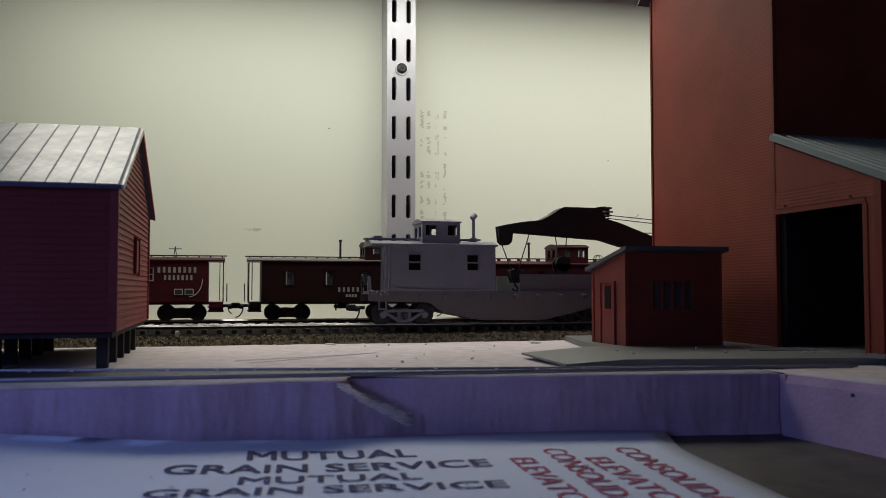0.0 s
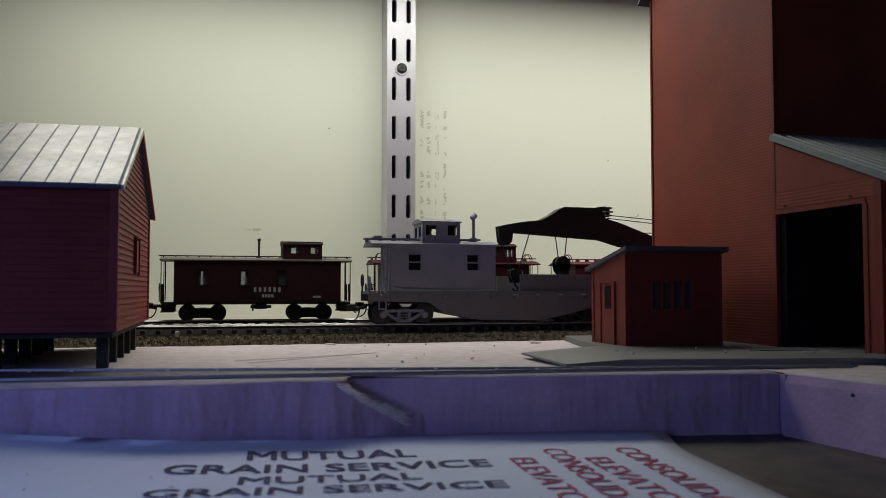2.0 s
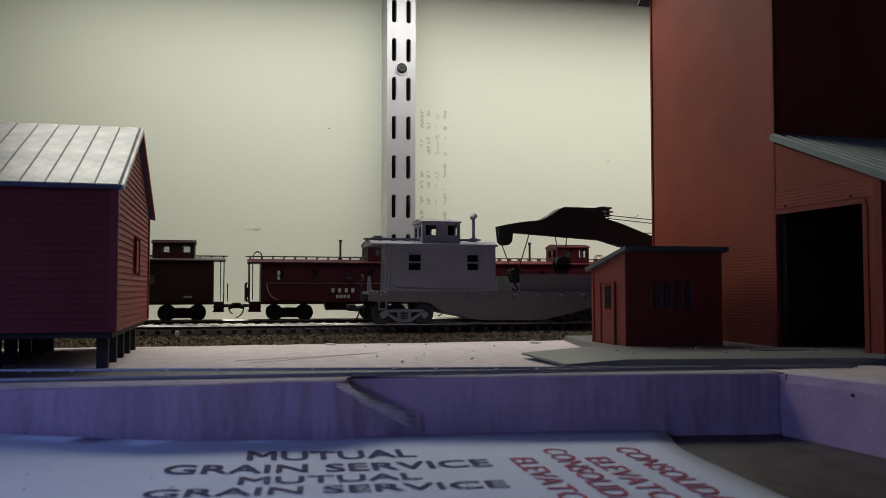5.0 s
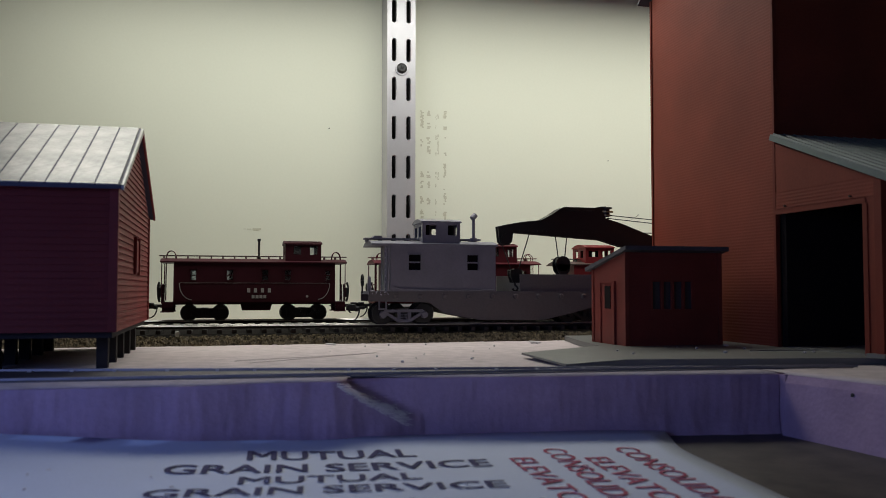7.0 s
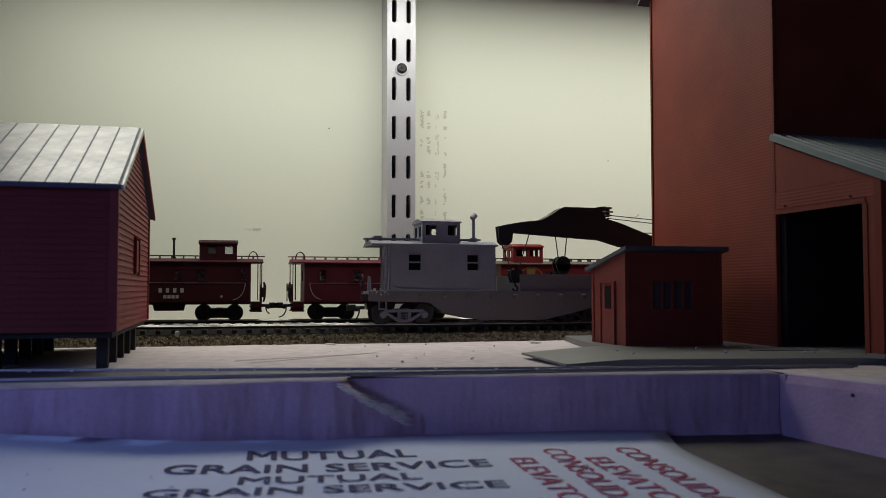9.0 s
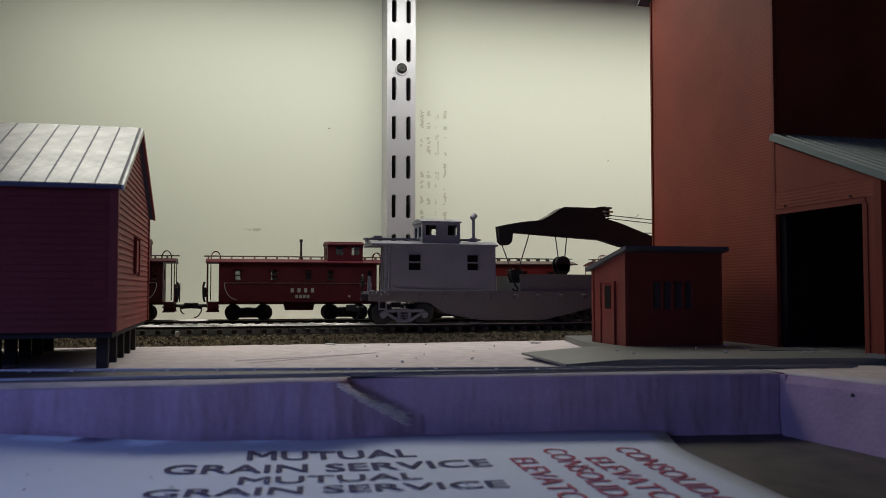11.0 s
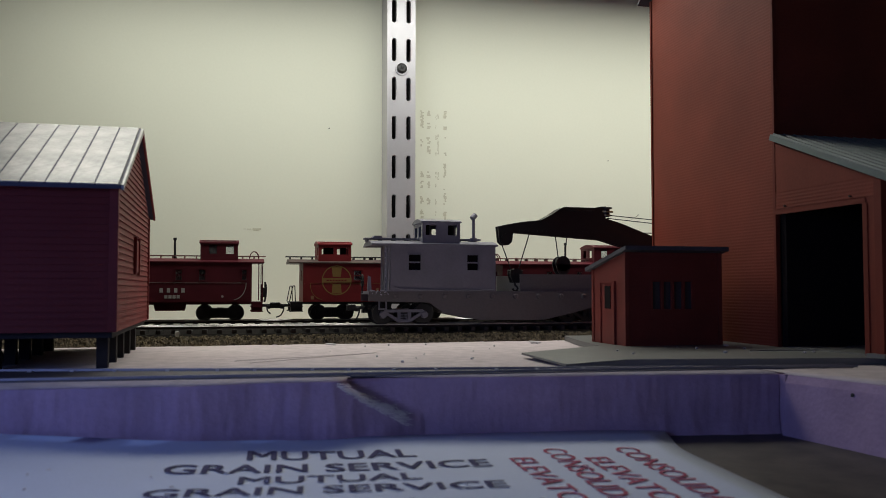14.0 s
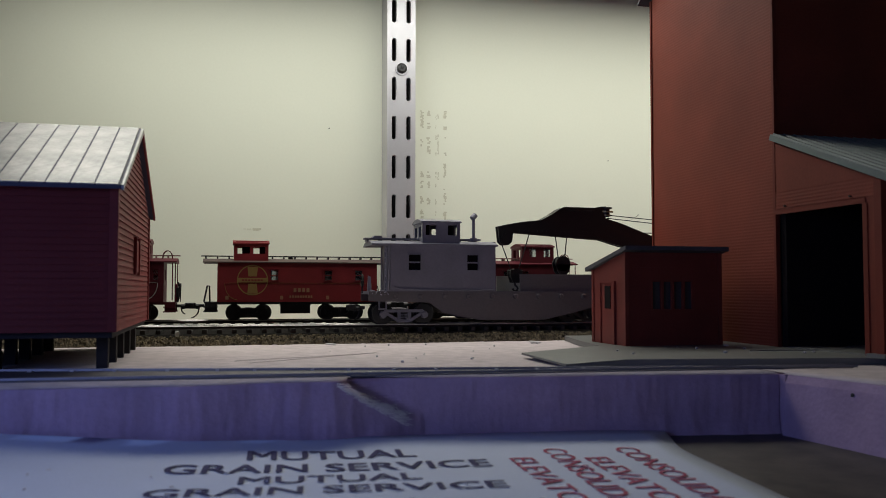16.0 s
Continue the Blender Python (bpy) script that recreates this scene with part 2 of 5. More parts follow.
def shelf_standard():
    x0, x1, yf, pitch = 0.1228, 0.1458, 0.676, 0.0314
    st = thing("shelf_standard", pose(0, 0.70, 0), "galvanised steel twin-slot shelf standard screwed to the wall", "shelf standard")
    z_first = 0.1911 + CZ
    lo, hi = -9, 7
    cols = ((x0 + 0.0056, 0.0019), (x0 + 0.0173, 0.0019))
    mid = (cols[0][0] + cols[1][0]) / 2
    bm = B()
    for c, (xc, r) in enumerate(cols):
        xa, xb = (x0, mid) if c == 0 else (mid, x1)
        for k in range(lo, hi):
            zc, hh = z_first + k * pitch, 0.0095
            za, zb = zc - pitch / 2, zc + pitch / 2
            yq, yi, c_ = yf - 0.70, yf + 0.0014 - 0.70, 0.00045
            def quad(*ps):
                bm.faces.new([bm.verts.new(p) for p in ps])
            za1, zb1 = zc - (hh - r), zc + (hh - r)
            for e, sx in ((xa, xc - r), (xb, xc + r)):
                for z0_, z1_ in ((za, za1), (za1, zb1), (zb1, zb)):
                    quad((e, yq, z0_), (sx, yq, z0_), (sx, yq, z1_), (e, yq, z1_))
                sn = sx + (c_ if e == xa else -c_)
                quad((sx, yq, za1), (sn, yi, za1), (sn, yi, zb1), (sx, yq, zb1))
            arc = [(xc + r * math.cos(math.pi * i / 10), r * math.sin(math.pi * i / 10)) for i in range(11)]
            q_ = (r - c_) / r
            for (xp, h0), (xn, h1) in zip(arc, arc[1:]):
                xpi, xni = xc + (xp - xc) * q_, xc + (xn - xc) * q_
                quad((xp, yq, zb1 + h0), (xn, yq, zb1 + h1), (xn, yq, zb), (xp, yq, zb))
                quad((xp, yq, zb1 + h0), (xn, yq, zb1 + h1), (xni, yi, zb1 + h1 * q_), (xpi, yi, zb1 + h0 * q_))
                quad((xp, yq, za1 - h0), (xn, yq, za1 - h1), (xn, yq, za), (xp, yq, za))
                quad((xp, yq, za1 - h0), (xn, yq, za1 - h1), (xni, yi, za1 - h1 * q_), (xpi, yi, za1 - h0 * q_))
    bmesh.ops.remove_doubles(bm, verts=bm.verts, dist=1e-6)
    part("face", bm, M_steel, st)
    zl, zh = z_first + (lo - 0.5) * pitch, z_first + (hi - 0.5) * pitch
    for xa in (x0, x1 - 0.0015):
        part("flange", box(B(), xa, xa + 0.0015, yf - 0.70 + 0.0002, -0.0005, zl, zh), M_steel, st)
    # near-black strip added behind the slots to paint their shade
    part("slot_shade_strip", box(B(), x0 + 0.0015, x1 - 0.0015, -0.004, -0.003, zl, zh), M_slot, st)
    sx, sz = 0.1344, 0.1761 + CZ
    screw = part("screw", rod(rod(B(), (sx, yf - 0.70 - 0.0016, sz), (sx, yf - 0.70 + 0.002, sz), 0.0042, 20), (sx, yf - 0.70 - 0.0026, sz), (sx, yf - 0.70 - 0.0016, sz), 0.0028, 20, 0.0041), M_screw, st, "dark cross-head screw")
    part("washer", rod(B(), (sx, yf - 0.7008, sz - 0.0004), (sx, yf - 0.6990, sz - 0.0004), 0.0050, 24, 0.0056), M_steel, screw)
    # black rods on the head paint the shade of the cross recess
    bm = B()
    for a in (0.5, 0.5 + math.pi / 2):
        d = Vector((math.cos(a), 0, math.sin(a))) * 0.0018
        c = Vector((sx, yf - 0.70 - 0.0027, sz))
        wire(bm, [c - d, c + d], 0.00035, 5)
    part("cross_recess", bm, M_slot, screw)


def edge_y(x):
    """The hand-cut front edge of the foam's top."""
    w = 0.0012 * noise.noise((x * 40, 0.3, 0)) + 0.0006 * noise.noise((x * 160, 2.3, 0))
    left = 0.2945 - 0.004 * math.exp(-((x + 0.02) / 0.03) ** 2) + w
    right = 0.3035 - (x - 0.039) / 0.15 * 0.022 + w * 0.6
    k = max(0.0, min(1.0, (x - 0.0365) / 0.006))
    return left + (right - left) * k * k * (3 - 2 * k)


def face_y(x, z):
    """The foam's front face, with a torn scoop that runs down from the edge."""
    e = edge_y(x)
    s = (x - 0.036) / 0.032
    if not 0 < s < 1.3:
        return e
    w = 0.0012 * noise.noise((x * 40, 0.3, 0)) + 0.0006 * noise.noise((x * 160, 2.3, 0))
    foot = 0.2945 - 0.004 * math.exp(-((x + 0.02) / 0.03) ** 2) + w + 0.0047 * min(1.0, s)
    foot = foot + (e - foot) * max(0.0, (s - 1) / 0.3)
    zd = FT - 0.0008 - 0.0150 * min(1, s) ** 0.75
    k = max(0.0, min(1.0, (z - zd) / 0.0048))
    return foot + (e + 0.0012 * (1 - s) * (1 if s < 1 else 0) * (z < FT - 0.0005) - foot) * k * k * (3 - 2 * k)


def foam():
    bm = B()
    nz = 22
    xs = [-0.62 + 0.02 * i for i in range(26)] + [-0.10 + 0.0007 * i for i in range(423)] + [0.1962]
    grid = []
    for x in xs:
        col = []
        e = edge_y(x)
        for j in range(nz + 1):
            z = FT * j / nz
            n = 0.0006 * noise.noise((x * 120, z * 40, 1)) + 0.00025 * noise.noise((x * 420, z * 110, 4))
            y = face_y(x, z) + n * (1 if j < nz else 0.4) + 0.0005 * math.sin(z * 260) - 0.0012 * (1 - j / nz)
            col.append(bm.verts.new((x, y, z)))
        back = bm.verts.new((x, 0.699, FT))
        low = bm.verts.new((x, 0.699, 0.0))
        grid.append(col + [back, low])
    m = nz + 3
    for a, b in zip(grid, grid[1:]):
        for j in range(m):
            bm.faces.new((a[j], b[j], b[(j + 1) % m], a[(j + 1) % m]))
    bm.faces.new(grid[0])
    bm.faces.new(grid[-1][::-1])
    fo = tagged(part("foam_board", bm, M_foam), "violet extruded foam board with a hand-cut torn edge", "foam board", kind="structure")
    # feathered fibres torn up along the scoop
    bm = B()
    rnd = random.Random(8)
    for i in range(420):
        s = rnd.random() ** 0.8
        x = 0.036 + 0.023 * s
        z = FT - 0.0008 - 0.0125 * s ** 0.85 + rnd.uniform(-0.0016, 0.0014) * (0.4 + s)
        y = face_y(x, z) - 0.0002
        d = Vector((rnd.uniform(0.0015, 0.0050), rnd.uniform(-0.0010, 0.0002), -rnd.uniform(-0.0004, 0.0012)))
        rod(bm, (x, y, z), Vector((x, y, z)) + d, 0.00016, 4, 0.00005)
    part("torn_fibres", bm, M_fibre, fo, "pale torn foam fibres")["kind"] = "stuff"

    # the block that comes forward
    bm = B()
    n = 40
    rows = []
    for i in range(n + 1):
        y = 0.02 + (0.2765 - 0.02) * i / n
        row = []
        for j in range(9):
            z = FT * j / 8
            k = j / 8
            x = 0.1948 + 0.0014 * k + 0.0010 * noise.noise((y * 45, z * 40, 7)) + (0.276 - y) * (0.11 + 0.11 * k)
            if j == 8:
                x += 0.0008 + 0.001 * noise.noise((y * 90, 0, 3))
            row.append(bm.verts.new((x, y, z)))
        row += [bm.verts.new((0.8, y, FT)), bm.verts.new((0.8, y, 0))]
        rows.append(row)
    for a, b in zip(rows, rows[1:]):
        for j in range(11):
            bm.faces.new((a[j], b[j], b[(j + 1) % 11], a[(j + 1) % 11]))
    bm.faces.new(rows[0])
    bm.faces.new(rows[-1][::-1])
    fb = tagged(part("foam_block", bm, M_foam), "second violet foam block butted against the board", "foam board", kind="structure")
    # the dent's shade is painted by the end of a black peg
    part("nail_hole", rod(B(), (0.2010, 0.2480, 0.0175), (0.2075, 0.2480, 0.0170), 0.0007, 8), M_slot, fb, "small dark dent")
    tagged(part("foam_board", box(B(), 0.1967, 0.8, 0.2772, 0.699, 0, FT), M_foam), "violet foam board under the elevator", "foam board", kind="structure")

    # paint and plaster skin on top, with chipped front edge
    for nm, x_lo, x_hi, fn in (("ground_cover", -0.62, 0.1960, lambda x: edge_y(x) + 0.0003), ("ground_cover", 0.1972, 0.8, lambda x: max(0.03, 0.278 - (x - 0.1972) / 0.22))):
        bm = B()
        k = 320
        cols = []
        for i in range(k + 1):
            x = x_lo + (x_hi - x_lo) * i / k
            ye = fn(x) + max(0, 0.0012 * noise.noise((x * 130, 5, 0))) + max(0, 0.004 * noise.noise((x * 22, 9, 0)) - 0.0008)
            col = [bm.verts.new((x, ye, FT + 0.0001)), bm.verts.new((x, ye + 0.0004, FT + 0.0006))]
            for q in (0.1, 0.25, 0.45, 0.7, 1.0):
                y = ye + 0.0004 + (0.699 - ye) * q
                col.append(bm.verts.new((x, y, FT + 0.0006 + 0.0003 * noise.noise((x * 60, y * 60, 0)))))
            cols.append(col)
        for a, b in zip(cols, cols[1:]):
            for j in range(6):
                bm.faces.new((a[j], b[j], b[j + 1], a[j + 1]))
        for f in bm.faces:
            f.smooth = True
        tagged(part(nm, bm, M_foamtop), "pale pinkish-grey painted ground skin on the foam", "ground", kind="structure")
    # pencil scratches on the skin
    for x0, y0, x1, y1 in ((0.004, 0.378, 0.062, 0.404), (0.010, 0.366, 0.070, 0.412)):
        rod_ = rod(B(), (x0, y0, FT + 0.0008), (x1, y1, FT + 0.00075), 0.00013, 4)
        tagged(part("scratch", rod_, M_scratch), "thin dark scratch in the painted ground", "scratch", kind="structure")
    # crumbs
    rnd = random.Random(3)
    bm = B()
    for i in range(24):
        x, y = rnd.uniform(0.04, 0.25), rnd.uniform(0.31, 0.47)
        if -0.06 < x < -0.035:
            continue
        r = rnd.choice((0.0002, 0.0003, 0.0004, 0.0007))
        mt = Matrix.Translation((x, y, FT + 0.0006 + r * 0.5)) @ Euler((rnd.random() * 6, rnd.random() * 6, 0)).to_matrix().to_4x4() @ Matrix.Diagonal((rnd.uniform(0.6, 1.6), 1, 0.8, 1))
        bmesh.ops.create_icosphere(bm, subdivisions=1, radius=r, matrix=mt)
    tagged(part("plaster_crumbs", bm, M_crumb), "pale plaster crumbs scattered on the ground", "debris", kind="stuff")
    for x, y, a, sx, sy in ((0.168, 0.462, 20, 0.0045, 0.0016), (0.2275, 0.365, 60, 0.003, 0.001), (0.055, 0.470, 5, 0.003, 0.001)):
        bm = prism(B(), [(-sx, -sy), (sx * 0.7, -sy * 1.2), (sx, sy * 0.3), (0.1 * sx, sy), (-sx * 0.8, sy * 0.5)], "z", 0, 0.0006)
        z = FT + 0.0012 if y > 0.4 else FT + 0.0044
        tagged(part("paper_scrap", bm, M_crumb, at=pose(x, y, z, 8, 5, a)), "torn white scrap lying on the ground", "scrap")


def tracks():
    # one broad ballast bed
    def bed(x, y):
        toe = 0.4845 + 0.0018 * noise.noise((x * 60, 0, 0)) + 0.0012 * noise.noise((x * 210, 3, 0))
        k = max(0.0, min(1.0, (y - toe) / 0.0085))
        z = FT + 0.0003 + 0.0046 * k ** 0.75
        v = noise.voronoi(Vector((x * 480, y * 480, z * 520)))[0][0]
        return z + (0.0024 * (0.5 - v) + 0.0012 * noise.noise((x * 260, y * 260, 1))) * min(1, 0.25 + (1 - abs(2 * k - 1)) + 0.2)
    bm = B()
    ys = [0.4835 + 0.00055 * i for i in range(23)]
    xs = [-0.62 + 0.02 * i for i in range(27)] + [-0.085 + 0.00065 * i for i in range(560)] + [0.29 + 0.02 * i for i in range(26)]
    g = [[bm.verts.new((x, y, bed(x, y))) for y in ys] for x in xs]
    for a, b in zip(g, g[1:]):
        for j in range(len(ys) - 1):
            bm.faces.new((a[j], b[j], b[j + 1], a[j + 1]))
    tagged(part("ballast_bed", bm, M_ballast), "coarse grey-brown ballast along the double track", "ballast", kind="stuff")
    rnd = random.Random(31)
    verts, faces = [], []
    base = [Vector(p).normalized() for p in ((0, 0, 1), (0.9, 0, 0.3), (0.25, 0.85, 0.3), (-0.75, 0.5, 0.3), (-0.75, -0.5, 0.3), (0.25, -0.85, 0.3), (0, 0, -1))]
    tris = [(0, i, i % 5 + 1) for i in range(1, 6)] + [(6, i % 5 + 1, i) for i in range(1, 6)]
    for i in range(5200):
        x = rnd.uniform(-0.10, 0.30)
        y = 0.4838 + 0.0102 * rnd.random() ** 0.9
        q = rnd.uniform(0.00035, 0.00085)
        m = Euler((rnd.random() * 6, rnd.random() * 6, rnd.random() * 6)).to_matrix()
        k = len(verts)
        c = Vector((x, y, bed(x, y) + q * rnd.uniform(-0.1, 0.5)))
        verts += [c + m @ Vector((p.x * q * 1.25, p.y * q, p.z * q * 0.8)) * rnd.uniform(0.8, 1.15) for p in base]
        faces += [(a + k, b + k, d + k) for a, b, d in tris]
    me = bpy.data.meshes.new("ballast_stones")
    me.from_pydata(verts, [], faces)
    me.materials.append(M_stone)
    tagged(new("ballast_stones", me), "loose angular grey-brown ballast stones beside the track", "ballast", kind="stuff")
    part("roadbed_strip", prism(B(), [(0.4935, FT + 0.0002), (0.652, FT + 0.0002), (0.640, 0.0278), (0.4960, 0.0278), (0.4938, 0.0262)], "x", -0.62, 0.80), M_bed)
    tagged(bpy.data.objects["roadbed_strip"], "dark cork roadbed under both tracks", "roadbed", kind="structure")
    for yc in (YT, YN):
        tr = thing("railway_track", pose(0, yc, 0), "model railway track with nickel rails on black sleepers", "track", "parallel tracks", "structure")
        for s in (-1, 1):
            bm = B()
            y = s * 0.0087
            half = [(0.0010, 0.0301), (0.0009, 0.0304), (0.00025, 0.0306), (0.00025, 0.0313), (0.00046, 0.0315)]
            prism(bm, [(y + a, b) for a, b in half] + [(y - a, b) for a, b in half[::-1]], "x", -0.62, 0.80)
            rl = part("rail", bm, M_railside, tr)
            half = [(0.00052, 0.0315), (0.00052, RAIL - 0.00030), (0.00034, RAIL - 0.00010), (0.00016, RAIL)]
            part("railhead", prism(B(), [(y + a, b) for a, b in half] + [(y - a, b) for a, b in half[::-1]], "x", -0.62, 0.80), M_rail, rl, "worn bright railhead")
        first = None
        for i in range(138):
            x = -0.40 + 0.0081 * i
            if first is None:
                first = part("sleeper", prism(B(), [(-0.0013, 0.0272), (0.0013, 0.0272), (0.0013, 0.0298), (0.0010, 0.0301), (-0.0010, 0.0301), (-0.0013, 0.0298)], "y", -0.0150, 0.0150), M_tie, tr, at=pose(x, 0, 0))
            else:
                share("sleeper", first, tr, pose(x, 0, 0))
    # low siding set flush in the foam
    sd = thing("siding_track", pose(0, 0, FT), "thin dark siding rails laid flush on the foam", "track", kind="structure")
    far = lambda x: 0.3493 - 0.195 * (x + 0.0797)
    near = lambda x: 0.3108 - 0.060 * (x + 0.0709)
    part("sleeper_strip", prism(B(), [(-0.45, near(-0.45)), (0.235, near(0.235) - 0.0015), (0.235, far(0.235) + 0.001), (-0.45, far(-0.45))], "z", 0.0004, 0.0010), M_strip, sd)
    for fn, dy in ((near, 0.001), (far, -0.0012)):
        y0, y1 = fn(-0.45) + dy, fn(0.235) + dy
        bm = B()
        prism(bm, [(-0.0006, 0.0011), (0.0006, 0.0011), (0.0004, 0.0019), (-0.0004, 0.0019)], "x", 0, math.hypot(0.685, y1 - y0))
        part("rail", bm, M_dullrail, sd, at=pose(-0.45, y0, 0, 0, 0, math.degrees(math.atan2(y1 - y0, 0.685))))
    tagged(part("track_pin", prism(B(), [(-0.0011, -0.0008), (0.0011, -0.0008), (0.0010, 0.0008), (-0.0010, 0.0008)], "z", 0, 0.0026), M_white, at=pose(-0.0255, 0.4952, 0.0268, 4, 0, 10)), "small white pin stuck beside the track", "pin")
    spike = None
    rnd = random.Random(21)
    for i in range(22):
        xs_ = -0.20 + 0.0164 * i + rnd.uniform(-0.003, 0.003)
        m = pose(xs_, far(xs_) - 0.0032, 0.0010)
        if spike is None:
            spike = part("spike", box(B(), -0.0006, 0.0006, -0.0005, 0.0005, -0.0002, 0.0006), M_crumb, sd, at=m)
        else:
            share("spike", spike, sd, m)


def sheet():
    """The printed sheet, lifted along the foam at one side."""
    def lift(x, y):
        k = max(0.0, (0.035 - x) / 0.12)
        curl = 0.0017 * max(0.0, min(1.0, (y - 0.268) / 0.02)) ** 2
        return 0.0008 + curl + 0.0075 * min(1.6, k) ** 1.3 * max(0.0, min(1.0, (y - 0.225) / 0.065)) ** 1.3
    bm = B()
    nx, ny = 60, 40
    g = []
    for i in range(nx + 1):
        row = []
        for j in range(ny + 1):
            u, v = i / nx, j / ny
            y = 0.03 + (0.287 - 0.03) * v
            right = 0.1560 - 0.0035 * math.exp(-((v - 1) / 0.05) ** 2) - (1 - v) * 0.030 - 0.009 * (1 - math.exp(-((1 - v) / 0.07) ** 2))
            x = -0.34 + (right + 0.34) * u
            yy = y - (x - 0.15) * 0.085 if v > 0.0 else y
            yy = min(yy, edge_y(x) - 0.0022)
            row.append(bm.verts.new((x, yy, lift(x, yy))))
        g.append(row)
    low = [[bm.verts.new((w.co.x, w.co.y, w.co.z - 0.0003)) for w in row] for row in g]
    for p, q in ((i, i + 1) for i in range(nx)):
        for j in range(ny):
            bm.faces.new((g[p][j], g[q][j], g[q][j + 1], g[p][j + 1])).smooth = True
            bm.faces.new((low[p][j], low[p][j + 1], low[q][j + 1], low[q][j]))
        for j in (0, ny):
            bm.faces.new((g[p][j], low[p][j], low[q][j], g[q][j]))
    for j in range(ny):
        for p in (0, nx):
            bm.faces.new((g[p][j], g[p][j + 1], low[p][j + 1], low[p][j]))
    sh = tagged(part("printed_sheet", bm, M_paper), "pale blue-white sheet with navy and red sign lettering", "paper sheet")

    def word(text, x, y, ang, width, height, mat):
        cu = bpy.data.curves.new("lettering", "FONT")
        cu.body, cu.size, cu.extrude, cu.offset, cu.resolution_u = text, 1.0, 0.0, 0.0, 3
        ob = new("lettering", cu)
        me = bpy.data.meshes.new_from_object(ob.evaluated_get(bpy.context.evaluated_depsgraph_get()))
        bpy.data.objects.remove(ob)
        xs, ys = [v.co.x for v in me.vertices], [v.co.y for v in me.vertices]
        m = pose(x, y, 0, 0, 0, ang) @ Matrix.Diagonal((width / (max(xs) - min(xs)), height / max(ys), 1, 1)) @ Matrix.Translation((-min(xs), 0, 0))
        me.transform(m)
        for v in me.vertices:
            v.co.z = lift(v.co.x, v.co.y) + 0.00025
        # printed bold: the same shape laid down three times, a stroke apart
        bm = B()
        side = Vector((math.cos(radians(ang)), math.sin(radians(ang)), 0))
        for q in (-1, 0, 1):
            bm.from_mesh(me)
            bm.verts.ensure_lookup_table()
            for v in bm.verts[-len(me.vertices):]:
                v.co += side * height * 0.022 * q + Vector((0, 0, 0.00002 * (q + 1)))
        bm.to_mesh(me)
        bm.free()
        me.materials.append(mat)
        o = new("lettering", me)
        o.parent = sh

    word("MUTUAL", 0.0068, 0.2678, -3.2, 0.0510, 0.0110, M_navy)
    word("GRAIN SERVICE", -0.0165, 0.2527, -4.6, 0.0930, 0.0104, M_navy)
    for k in range(2):
        word("MUTUAL", 0.0036 - 0.0035 * k, 0.2379 - 0.0300 * k, -5.2, 0.0490, 0.0082, M_navy)
        word("GRAIN SERVICE", -0.0200 - 0.0035 * k, 0.2284 - 0.0300 * k, -6.2, 0.0930, 0.0080, M_navy)
    for x, y in ((0.0990, 0.2674), (0.1224, 0.2638)):
        word("CONSOLIDATED", x, y, -96.0, 0.098, 0.0073, M_redink)
    for x, y in ((0.0842, 0.2550), (0.1067, 0.2502)):
        word("ELEVATORS", x, y, -94.2, 0.070, 0.0073, M_redink)
    # specks of glitter and dust on the sheet
    rnd = random.Random(12)
    for i in range(14):
        x, y = rnd.uniform(-0.06, 0.09), rnd.uniform(0.20, 0.26)
        bm = prism(B(), [(-0.0006, 0), (0, -0.0003), (0.0007, 0.0001), (0.0001, 0.0004)], "z", 0, 0.0003)
        tagged(part("fleck", bm, M_crumb, at=pose(x, y, lift(x, y) + 0.0003, 0, 0, rnd.uniform(0, 180))), "small fleck lying on the printed sheet", "fleck", "flecks on the sheet")


